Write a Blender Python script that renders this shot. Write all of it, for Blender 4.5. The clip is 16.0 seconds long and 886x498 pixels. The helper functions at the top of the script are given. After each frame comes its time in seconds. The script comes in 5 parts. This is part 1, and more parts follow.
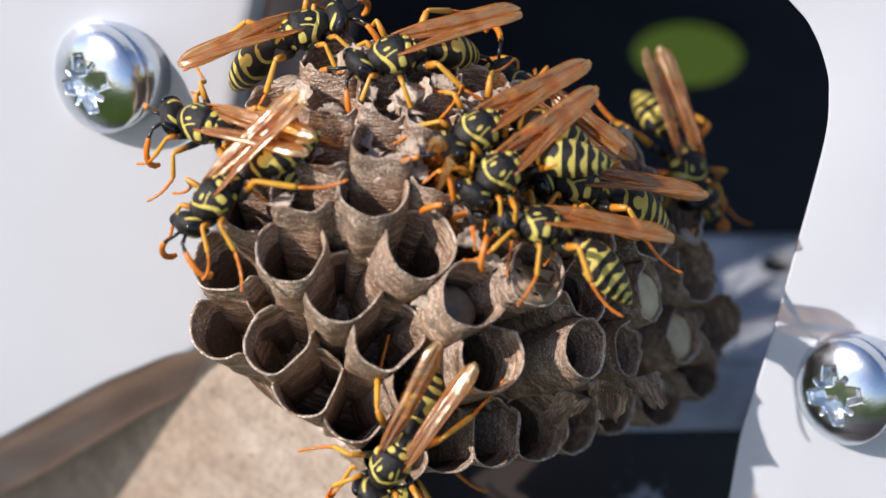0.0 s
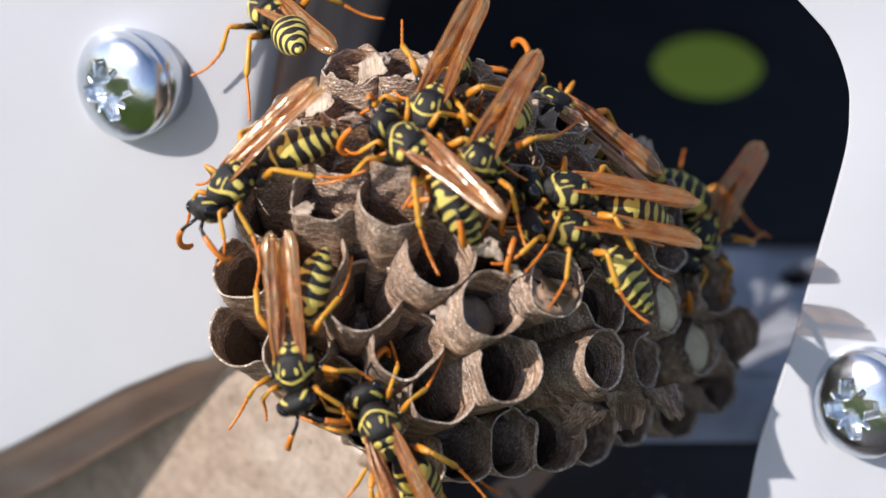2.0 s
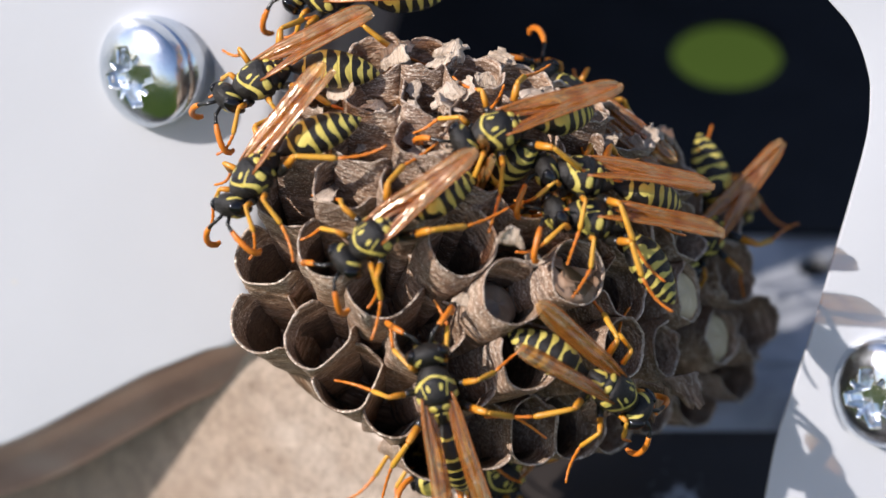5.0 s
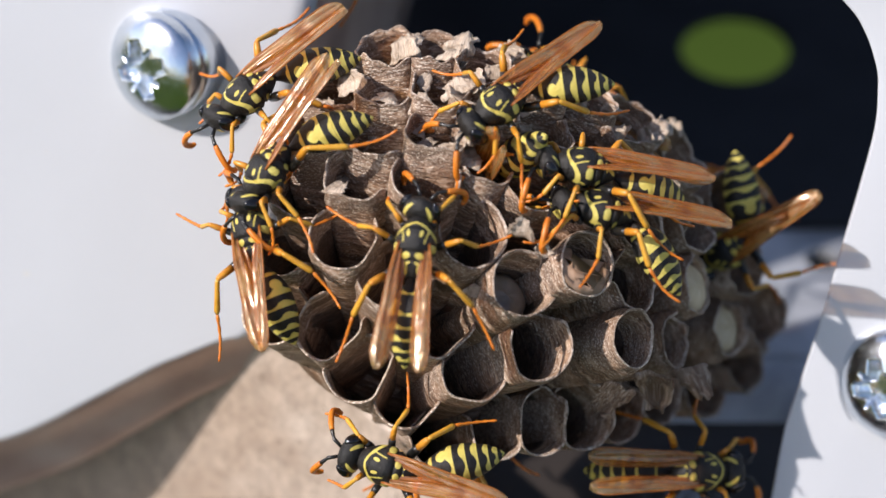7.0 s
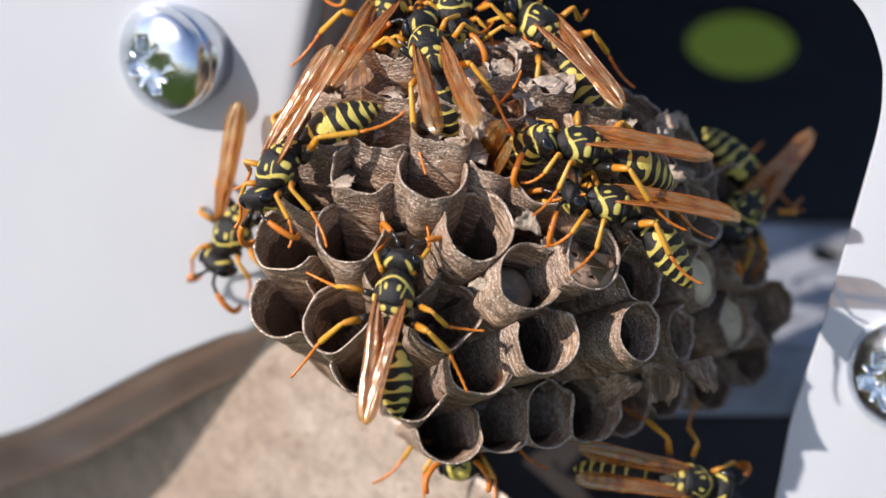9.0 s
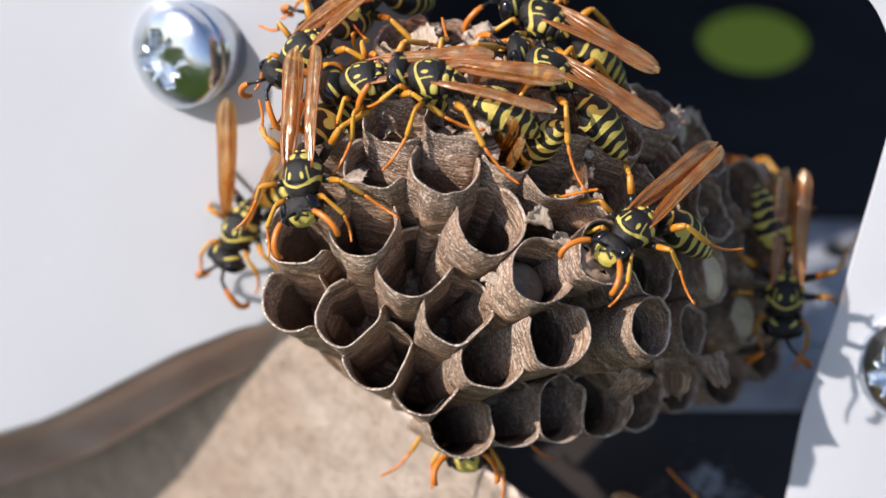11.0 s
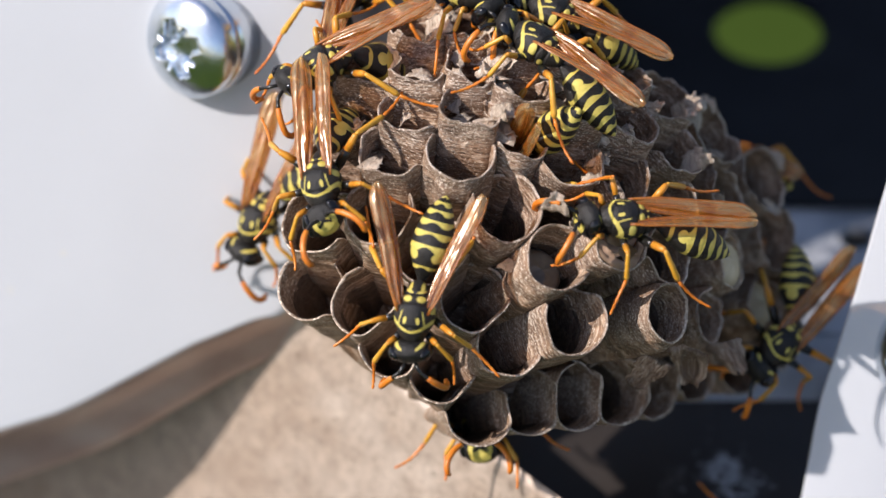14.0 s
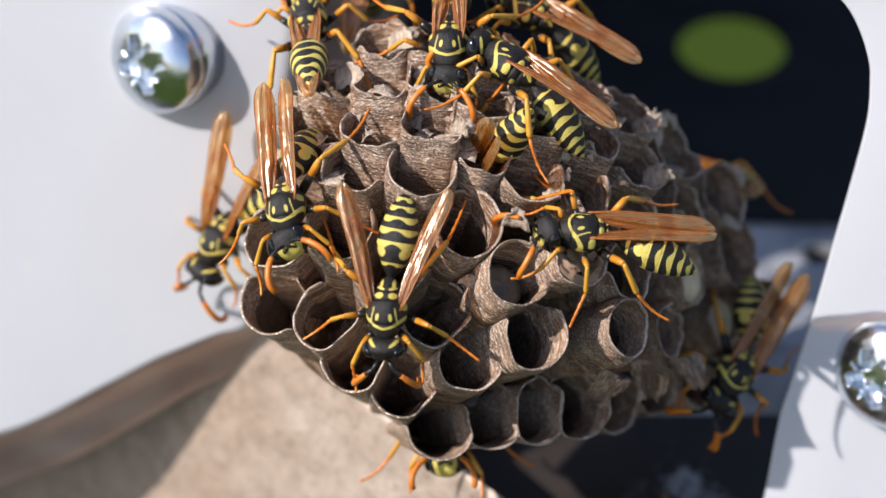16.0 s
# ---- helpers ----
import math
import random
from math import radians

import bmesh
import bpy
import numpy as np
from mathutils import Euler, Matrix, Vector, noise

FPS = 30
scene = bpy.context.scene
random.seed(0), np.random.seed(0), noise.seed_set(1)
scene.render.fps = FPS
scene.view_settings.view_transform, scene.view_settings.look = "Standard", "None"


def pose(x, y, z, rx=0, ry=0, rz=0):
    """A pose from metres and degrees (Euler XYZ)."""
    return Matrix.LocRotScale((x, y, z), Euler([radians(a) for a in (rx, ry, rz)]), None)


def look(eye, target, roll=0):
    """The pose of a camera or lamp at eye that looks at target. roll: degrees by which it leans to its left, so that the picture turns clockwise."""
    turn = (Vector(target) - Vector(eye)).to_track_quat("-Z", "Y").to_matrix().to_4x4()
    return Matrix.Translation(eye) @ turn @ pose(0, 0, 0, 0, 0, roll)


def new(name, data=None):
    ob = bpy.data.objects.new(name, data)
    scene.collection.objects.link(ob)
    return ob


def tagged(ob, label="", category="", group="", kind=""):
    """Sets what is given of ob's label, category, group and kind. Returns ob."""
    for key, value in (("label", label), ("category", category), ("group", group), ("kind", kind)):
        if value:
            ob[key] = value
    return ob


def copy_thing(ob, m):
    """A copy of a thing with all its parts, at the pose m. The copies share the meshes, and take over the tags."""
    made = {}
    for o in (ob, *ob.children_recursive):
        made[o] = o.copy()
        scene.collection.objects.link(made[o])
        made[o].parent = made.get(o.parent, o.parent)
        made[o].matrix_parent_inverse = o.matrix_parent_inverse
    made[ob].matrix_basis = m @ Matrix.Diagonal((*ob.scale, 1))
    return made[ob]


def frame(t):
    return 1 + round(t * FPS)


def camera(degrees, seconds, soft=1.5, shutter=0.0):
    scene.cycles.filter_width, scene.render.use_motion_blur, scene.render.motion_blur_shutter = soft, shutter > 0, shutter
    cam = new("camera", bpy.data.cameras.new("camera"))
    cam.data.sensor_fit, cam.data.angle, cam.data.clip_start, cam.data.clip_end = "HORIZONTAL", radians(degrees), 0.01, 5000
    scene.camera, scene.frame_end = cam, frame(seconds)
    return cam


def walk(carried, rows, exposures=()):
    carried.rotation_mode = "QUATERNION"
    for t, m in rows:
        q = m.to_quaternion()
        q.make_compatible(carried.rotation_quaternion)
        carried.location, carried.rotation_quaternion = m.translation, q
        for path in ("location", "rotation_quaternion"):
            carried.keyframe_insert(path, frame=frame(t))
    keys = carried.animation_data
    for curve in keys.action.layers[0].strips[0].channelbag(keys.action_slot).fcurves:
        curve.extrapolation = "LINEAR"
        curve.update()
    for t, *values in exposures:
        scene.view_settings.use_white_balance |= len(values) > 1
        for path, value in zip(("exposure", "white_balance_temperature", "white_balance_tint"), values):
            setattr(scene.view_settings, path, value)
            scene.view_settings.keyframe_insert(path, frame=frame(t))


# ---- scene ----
cam = camera(11.2, 16.0)
cam.data.dof.use_dof, cam.data.dof.focus_distance, cam.data.dof.aperture_fstop = True, 0.399, 19.0
PATH = [
    (0, (0.002109, -0.310076, 0.243755), (0.005121, 0.005335, -0.002226), -0.361),
    (0.5, (0.001594, -0.309890, 0.244071), (0.004517, 0.005299, -0.002197), -0.217),
    (1, (0.001868, -0.310762, 0.243989), (0.003947, 0.005022, -0.001523), -0.244),
    (1.5, (0.001806, -0.310619, 0.244313), (0.003578, 0.005145, -0.001227), -0.042),
    (2, (0.001478, -0.310548, 0.244199), (0.003382, 0.005369, -0.001142), 0.062),
    (2.5, (0.001234, -0.310452, 0.244608), (0.003115, 0.005250, -0.001012), 0.149),
    (3, (0.000152, -0.310327, 0.244424), (0.002871, 0.005314, -0.001265), 0.246),
    (3.5, (0.000002, -0.310347, 0.244859), (0.002594, 0.004976, -0.001240), 0.290),
    (4, (0.000167, -0.310784, 0.244195), (0.002304, 0.004863, -0.001492), 0.273),
    (6.5, (0.000494, -0.313031, 0.245302), (0.000781, 0.002288, -0.000816), 0.149),
    (7, (-0.000102, -0.313735, 0.245335), (0.000597, 0.001725, -0.000600), 0.175),
    (7.5, (-0.001577, -0.314550, 0.246273), (0.000469, 0.000694, 0.000067), 0.312),
    (8, (-0.000884, -0.314501, 0.246175), (0.000477, 0.000768, -0.000002), 0.206),
    (8.5, (0.000002, -0.314837, 0.246054), (0.000276, 0.000466, -0.000084), 0.008),
    (9, (-0.000008, -0.315198, 0.246272), (-0.000006, 0.000006, 0.000006), 0.000),
    (11.5, (0.000527, -0.316644, 0.246335), (-0.001400, -0.001330, 0.000218), -0.046),
    (12, (0.000819, -0.316993, 0.245587), (-0.001661, -0.001228, 0.000055), -0.114),
    (12.5, (0.000929, -0.316708, 0.246081), (-0.001928, -0.001326, 0.000060), -0.185),
    (13, (0.000754, -0.317460, 0.244916), (-0.002204, -0.001396, -0.000226), -0.365),
    (13.5, (-0.000002, -0.317148, 0.244216), (-0.002406, -0.001054, -0.000893), -0.302),
    (14, (-0.000093, -0.317337, 0.243451), (-0.002499, -0.000938, -0.001265), -0.406),
    (14.5, (0.000518, -0.317654, 0.244595), (-0.001756, -0.001654, -0.000637), -0.270),
    (15, (0.001151, -0.318165, 0.245329), (-0.000950, -0.002162, 0.000099), -0.192),
    (15.5, (0.001342, -0.318494, 0.245359), (-0.000112, -0.002146, 0.000569), -0.118),
    (16, (0.001513, -0.318753, 0.245425), (0.000920, -0.001957, 0.001212), -0.093),
]
walk(cam, [(t, look(eye, target, roll)) for t, eye, target, roll in PATH], [(0, 0.0, 6500, 16), (16, 0.0, 6500, 16)])

# ---- world and light ----
SUN_TO = Vector((-0.691, -0.311, 0.665)).normalized()
world = bpy.data.worlds.new("daylight")
scene.world = world
world.use_nodes = True
wn = world.node_tree.nodes
sky = wn.new("ShaderNodeTexSky")
sky.sky_type, sky.sun_disc = "NISHITA", False
sky.sun_elevation = math.asin(SUN_TO.z)
sky.sun_rotation = math.atan2(SUN_TO.x, SUN_TO.y)
wn["Background"].inputs["Strength"].default_value = 0.155
world.node_tree.links.new(sky.outputs[0], wn["Background"].inputs["Color"])
sun_data = bpy.data.lights.new("sun", "SUN")
sun_data.energy, sun_data.angle, sun_data.color = 5.1, radians(0.6), (1.0, 0.965, 0.915)
sun = new("sun", sun_data)
sun.matrix_world = look(SUN_TO * 2, (0, 0, 0))
scene.view_settings.exposure = 0.0

# ---- frames of reference: the comb leans back, so that its face looks up at the lens ----
TILT = radians(38)
BASE = Matrix(((1, 0, 0), (0, math.sin(TILT), -math.cos(TILT)), (0, math.cos(TILT), math.sin(TILT))))
MM = 0.001


def at(u, v, w):
    """Millimetres across, up and out of the comb's face to world metres."""
    return BASE @ Vector((u, v, w)) * MM


def turn_to(x, y, z):
    """A 4x4 turn from three comb-frame axes."""
    m = BASE @ Matrix((x, y, z)).transposed()
    return m.to_4x4()


# ---- helpers for meshes ----
def mesh_of(bm, name, smooth=True):
    me = bpy.data.meshes.new(name)
    bm.to_mesh(me)
    bm.free()
    if smooth:
        me.shade_smooth()
    return me


def part(name, bm, material, parent=None, label="", smooth=True):
    me = mesh_of(bm, name, smooth) if isinstance(bm, bmesh.types.BMesh) else bm
    if material and not me.materials:
        me.materials.append(material)
    ob = new(name, me)
    if parent:
        ob.parent = parent
    if label:
        tagged(ob, label)
    return ob


def grid_mesh(name, rings, close_u=True, caps=False, scale=MM):
    """A mesh from rings of points; caps closes the first and the last ring."""
    n = len(rings[0])
    verts = [tuple(c * scale for c in p) for ring in rings for p in ring]
    faces = []
    for i in range(len(rings) - 1):
        for j in range(n if close_u else n - 1):
            k = (j + 1) % n
            faces.append((i * n + j, i * n + k, (i + 1) * n + k, (i + 1) * n + j))
    if caps:
        faces.append(tuple(reversed(range(n))))
        faces.append(tuple((len(rings) - 1) * n + j for j in range(n)))
    me = bpy.data.meshes.new(name)
    me.from_pydata(verts, [], faces)
    me.shade_smooth()
    return me


def tube(points, radii, n=8):
    """Rings of a round tube along a line of points."""
    pts = [Vector(p) for p in points]
    rings = []
    side = None
    for i, p in enumerate(pts):
        d = (pts[min(i + 1, len(pts) - 1)] - pts[max(i - 1, 0)]).normalized()
        ref = side if side else (Vector((0, 0, 1)) if abs(d.z) < 0.9 else Vector((1, 0, 0)))
        a = (ref - d * ref.dot(d)).normalized()
        side = a
        b = d.cross(a)
        rings.append([p + (a * math.cos(t) + b * math.sin(t)) * radii[i] for t in [2 * math.pi * k / n for k in range(n)]])
    return rings


# ---- materials ----
def material(name, base=(0.5, 0.5, 0.5), rough=0.5, metal=0.0):
    m = bpy.data.materials.new(name)
    m.use_nodes = True
    b = m.node_tree.nodes["Principled BSDF"]
    b.inputs["Base Color"].default_value = (*base, 1)
    b.inputs["Roughness"].default_value = rough
    b.inputs["Metallic"].default_value = metal
    return m, m.node_tree, b


def node(tree, kind, **values):
    n = tree.nodes.new(kind)
    for key, value in values.items():
        n.inputs[key].default_value = value
    return n


def coords(tree, scale=(1, 1, 1), kind="Object"):
    tc = tree.nodes.new("ShaderNodeTexCoord")
    mp = tree.nodes.new("ShaderNodeMapping")
    mp.inputs["Scale"].default_value = scale
    tree.links.new(tc.outputs[kind], mp.inputs["Vector"])
    return mp.outputs["Vector"]


def noise_of(tree, vector, scale, detail=4.0, rough=0.55):
    n = node(tree, "ShaderNodeTexNoise", Scale=scale, Detail=detail, Roughness=rough)
    tree.links.new(vector, n.inputs["Vector"])
    return n.outputs["Fac"]


def ramp(tree, fac, *stops):
    r = tree.nodes.new("ShaderNodeValToRGB")
    e = r.color_ramp.elements
    while len(e) < len(stops):
        e.new(0.5)
    for el, (p, c) in zip(e, stops):
        el.position, el.color = p, (*c, 1)
    tree.links.new(fac, r.inputs["Fac"])
    return r.outputs["Color"]


def mix(tree, fac, a, b, mode="MIX"):
    n = tree.nodes.new("ShaderNodeMix")
    n.data_type, n.blend_type = "RGBA", mode
    if isinstance(fac, float):
        n.inputs[0].default_value = fac
    else:
        tree.links.new(fac, n.inputs[0])
    for i, c in ((6, a), (7, b)):
        if isinstance(c, tuple):
            n.inputs[i].default_value = (*c, 1)
        else:
            tree.links.new(c, n.inputs[i])
    return n.outputs[2]


def bump(tree, bsdf, height, distance, strength=1.0):
    n = node(tree, "ShaderNodeBump", Strength=strength, Distance=distance)
    tree.links.new(height, n.inputs["Height"])
    tree.links.new(n.outputs[0], bsdf.inputs["Normal"])
    return n


def rough_from(tree, bsdf, fac, low, high):
    n = tree.nodes.new("ShaderNodeMapRange")
    n.inputs["To Min"].default_value, n.inputs["To Max"].default_value = low, high
    tree.links.new(fac, n.inputs["Value"])
    tree.links.new(n.outputs[0], bsdf.inputs["Roughness"])


def math_of(tree, operation, a, b, c=0.0):
    n = tree.nodes.new("ShaderNodeMath")
    n.operation = operation
    for i, x in enumerate((a, b, c)):
        if isinstance(x, float):
            n.inputs[i].default_value = x
        else:
            tree.links.new(x, n.inputs[i])
    return n.outputs[0]


def white_paint():
    m, t, b = material("white_paint", rough=0.35)
    v = coords(t)
    big = noise_of(t, v, 60, 3)
    fine = noise_of(t, v, 900, 3)
    c = mix(t, big, (0.53, 0.54, 0.555), (0.58, 0.59, 0.605))
    spots = ramp(t, noise_of(t, v, 260, 2, 0.4), (0.0, (0, 0, 0)), (0.73, (0, 0, 0)), (0.78, (1, 1, 1)))
    c = mix(t, spots, c, (0.60, 0.58, 0.53))
    specks = ramp(t, noise_of(t, v, 520, 1, 0.4), (0.0, (1, 1, 1)), (0.17, (1, 1, 1)), (0.19, (0, 0, 0)))
    c = mix(t, specks, c, (0.16, 0.145, 0.13))
    t.links.new(c, b.inputs["Base Color"])
    rough_from(t, b, big, 0.28, 0.45)
    bump(t, b, fine, 0.00004, 0.35)
    return m


def worn_metal():
    m, t, b = material("worn_metal", rough=0.4, metal=0.2)
    v = coords(t)
    big = noise_of(t, v, 55, 5, 0.6)
    mid = noise_of(t, v, 420, 5, 0.65)
    fine = noise_of(t, v, 1500, 4, 0.7)
    c = ramp(t, big, (0.28, (0.365, 0.265, 0.195)), (0.5, (0.435, 0.335, 0.257)), (0.72, (0.50, 0.41, 0.335)))
    c = mix(t, 0.55, c, ramp(t, mid, (0.36, (0.38, 0.36, 0.35)), (0.5, (0.5, 0.5, 0.5)), (0.66, (0.66, 0.665, 0.67))), "OVERLAY")
    grit = ramp(t, noise_of(t, v, 1300, 2, 0.5), (0.0, (1, 1, 1)), (0.27, (1, 1, 1)), (0.32, (0, 0, 0)))
    c = mix(t, grit, c, (0.20, 0.15, 0.11))
    mould = math_of(t, "MULTIPLY_ADD", noise_of(t, v, 90, 3, 0.5), 0.45, math_of(t, "MULTIPLY", noise_of(t, v, 520, 5, 0.7), 0.55))
    c = mix(t, ramp(t, mould, (0.61, (0, 0, 0)), (0.66, (0.65, 0.65, 0.65))), c, (0.11, 0.09, 0.08))
    c = mix(t, 0.35, c, ramp(t, fine, (0.3, (0.2, 0.2, 0.2)), (0.7, (0.9, 0.9, 0.9))), "OVERLAY")
    t.links.new(c, b.inputs["Base Color"])
    rough_from(t, b, mid, 0.28, 0.55)
    bump(t, b, fine, 0.0001, 0.6)
    return m


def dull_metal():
    m, t, b = material("shade_dark_metal", rough=0.45, metal=0.0)
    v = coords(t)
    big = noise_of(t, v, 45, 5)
    # the near-black base stands for the nest's shadow; the scuffs are wear
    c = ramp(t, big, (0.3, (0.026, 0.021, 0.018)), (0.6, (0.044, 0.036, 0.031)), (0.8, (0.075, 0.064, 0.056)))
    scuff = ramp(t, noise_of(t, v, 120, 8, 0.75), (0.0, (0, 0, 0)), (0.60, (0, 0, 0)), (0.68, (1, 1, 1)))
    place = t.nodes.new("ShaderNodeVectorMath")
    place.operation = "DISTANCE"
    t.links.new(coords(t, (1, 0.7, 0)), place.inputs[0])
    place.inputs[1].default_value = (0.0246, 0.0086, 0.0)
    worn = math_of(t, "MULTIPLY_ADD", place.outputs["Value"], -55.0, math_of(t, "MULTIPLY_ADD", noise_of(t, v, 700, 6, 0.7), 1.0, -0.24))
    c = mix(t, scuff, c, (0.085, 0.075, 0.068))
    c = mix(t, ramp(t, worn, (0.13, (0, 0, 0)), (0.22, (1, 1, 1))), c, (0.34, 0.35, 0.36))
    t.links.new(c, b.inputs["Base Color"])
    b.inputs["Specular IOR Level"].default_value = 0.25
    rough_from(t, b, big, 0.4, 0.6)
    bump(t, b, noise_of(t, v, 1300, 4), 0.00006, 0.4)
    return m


def light_metal():
    m, t, b = material("grey_ledge_metal", rough=0.35, metal=0.2)
    v = coords(t)
    big = noise_of(t, v, 70, 6, 0.6)
    c = ramp(t, big, (0.32, (0.24, 0.25, 0.265)), (0.5, (0.44, 0.45, 0.47)), (0.7, (0.62, 0.625, 0.63)))
    t.links.new(c, b.inputs["Base Color"])
    rough_from(t, b, big, 0.25, 0.45)
    bump(t, b, noise_of(t, v, 1300, 4), 0.00006, 0.4)
    return m


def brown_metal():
    m, t, b = material("weathered_shaded_flange", rough=0.38, metal=0.3)
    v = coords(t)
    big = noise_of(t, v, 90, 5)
    # the brown holds both weathering and the shade on the panel's turned edges
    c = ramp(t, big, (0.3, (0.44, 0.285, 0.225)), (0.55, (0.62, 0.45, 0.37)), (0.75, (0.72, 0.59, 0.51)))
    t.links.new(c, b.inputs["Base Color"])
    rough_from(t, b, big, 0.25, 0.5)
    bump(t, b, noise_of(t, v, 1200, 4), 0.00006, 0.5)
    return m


def shade_black_sheet():
    m, t, b = material("shade_black_sheet", rough=0.5)
    v = coords(t)
    # black base replaces the shade of the housing's top panel, which isn't built
    c = ramp(t, noise_of(t, v, 80, 4), (0.3, (0.0130, 0.0134, 0.0155)), (0.7, (0.023, 0.0235, 0.0265)))
    t.links.new(c, b.inputs["Base Color"])
    b.inputs["Specular IOR Level"].default_value = 0.15
    bump(t, b, noise_of(t, v, 700, 3), 0.00005, 0.4)
    return m


def zinc():
    m, t, b = material("zinc_plate", base=(0.78, 0.80, 0.82), rough=0.16, metal=1.0)
    v = coords(t)
    big = noise_of(t, v, 350, 4)
    c = ramp(t, big, (0.3, (0.60, 0.66, 0.73)), (0.7, (0.80, 0.84, 0.88)))
    t.links.new(c, b.inputs["Base Color"])
    rough_from(t, b, noise_of(t, v, 900, 4), 0.10, 0.30)
    bump(t, b, math_of(t, "MULTIPLY_ADD", noise_of(t, v, 4200, 3), 0.5, noise_of(t, v, 900, 4)), 0.00005, 0.6)
    return m


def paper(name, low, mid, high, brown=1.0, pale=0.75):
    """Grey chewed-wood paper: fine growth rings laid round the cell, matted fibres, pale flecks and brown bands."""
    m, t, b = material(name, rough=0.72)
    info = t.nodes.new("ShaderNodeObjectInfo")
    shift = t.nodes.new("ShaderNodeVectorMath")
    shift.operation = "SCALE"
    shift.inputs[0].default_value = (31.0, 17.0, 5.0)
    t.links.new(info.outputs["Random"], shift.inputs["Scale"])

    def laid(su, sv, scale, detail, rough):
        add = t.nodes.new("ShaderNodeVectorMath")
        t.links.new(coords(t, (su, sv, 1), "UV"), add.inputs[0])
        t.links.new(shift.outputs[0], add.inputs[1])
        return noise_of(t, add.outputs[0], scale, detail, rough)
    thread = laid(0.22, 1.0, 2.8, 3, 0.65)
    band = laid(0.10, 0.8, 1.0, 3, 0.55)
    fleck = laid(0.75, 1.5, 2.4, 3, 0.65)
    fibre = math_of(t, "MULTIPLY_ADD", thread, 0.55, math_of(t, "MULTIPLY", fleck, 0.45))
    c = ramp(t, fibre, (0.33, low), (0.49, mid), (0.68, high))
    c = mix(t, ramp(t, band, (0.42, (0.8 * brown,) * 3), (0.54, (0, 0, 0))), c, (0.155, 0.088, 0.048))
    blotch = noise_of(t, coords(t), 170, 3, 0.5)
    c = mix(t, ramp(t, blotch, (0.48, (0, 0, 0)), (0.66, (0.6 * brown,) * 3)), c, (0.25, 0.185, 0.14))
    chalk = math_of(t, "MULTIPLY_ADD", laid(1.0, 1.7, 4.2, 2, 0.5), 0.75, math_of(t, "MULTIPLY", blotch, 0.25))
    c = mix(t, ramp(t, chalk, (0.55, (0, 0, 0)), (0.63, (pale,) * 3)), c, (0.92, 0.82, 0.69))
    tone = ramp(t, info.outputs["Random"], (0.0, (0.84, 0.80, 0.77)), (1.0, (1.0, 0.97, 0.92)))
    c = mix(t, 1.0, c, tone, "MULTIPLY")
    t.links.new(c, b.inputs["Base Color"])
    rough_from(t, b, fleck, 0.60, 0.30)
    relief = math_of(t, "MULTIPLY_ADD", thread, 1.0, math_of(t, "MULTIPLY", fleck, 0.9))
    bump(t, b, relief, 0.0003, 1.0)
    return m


def silk():
    m, t, b = material("cocoon_silk", rough=0.6)
    v = coords(t)
    c = ramp(t, noise_of(t, v, 300, 4), (0.3, (0.50, 0.38, 0.22)), (0.7, (0.66, 0.54, 0.36)))
    t.links.new(c, b.inputs["Base Color"])
    b.inputs["Subsurface Weight"].default_value = 0.2
    b.inputs["Subsurface Radius"].default_value = (0.001, 0.0007, 0.0005)
    bump(t, b, noise_of(t, v, 1400, 4), 0.0001, 0.5)
    return m


def larva_skin():
    m, t, b = material("larva_skin", base=(0.62, 0.52, 0.36), rough=0.35)
    b.inputs["Subsurface Weight"].default_value = 0.4
    b.inputs["Subsurface Radius"].default_value = (0.001, 0.0006, 0.0004)
    c = ramp(t, noise_of(t, coords(t), 500, 3), (0.3, (0.11, 0.088, 0.066)), (0.7, (0.24, 0.20, 0.15)))
    t.links.new(c, b.inputs["Base Color"])
    return m


def chitin():
    """Black shell with yellow markings; the mesh carries how far a place lies inside a marking."""
    m, t, b = material("black_and_yellow_shell", rough=0.3)
    at_node = t.nodes.new("ShaderNodeAttribute")
    at_node.attribute_name = "marking"
    v = coords(t)
    wob = noise_of(t, v, 2500, 3)
    add = node(t, "ShaderNodeMath")
    add.operation = "MULTIPLY_ADD"
    t.links.new(wob, add.inputs[0])
    add.inputs[1].default_value = 0.16
    t.links.new(at_node.outputs["Fac"], add.inputs[2])
    yellow = ramp(t, noise_of(t, v, 700, 3), (0.3, (0.56, 0.43, 0.075)), (0.7, (0.74, 0.63, 0.16)))
    black = ramp(t, noise_of(t, v, 900, 3), (0.3, (0.008, 0.0074, 0.0068)), (0.75, (0.030, 0.026, 0.022)))
    edge = ramp(t, add.outputs[0], (0.58, (0, 0, 0)), (0.64, (1, 1, 1)))
    t.links.new(mix(t, edge, black, yellow), b.inputs["Base Color"])
    b.inputs["Specular IOR Level"].default_value = 0.32
    rough_from(t, b, noise_of(t, v, 1800, 3), 0.22, 0.50)
    pits = math_of(t, "MULTIPLY_ADD", noise_of(t, v, 2600, 3), 1.0, noise_of(t, v, 7000, 3, 0.7))
    bump(t, b, pits, 0.00009, 0.9)
    return m


def leg_shell(name, a, c2, rough=0.35):
    m, t, b = material(name, rough=rough)
    c = ramp(t, noise_of(t, coords(t), 900, 3), (0.3, a), (0.7, c2))
    t.links.new(c, b.inputs["Base Color"])
    b.inputs["Subsurface Weight"].default_value = 0.15
    b.inputs["Subsurface Radius"].default_value = (0.0006, 0.0003, 0.0001)
    return m


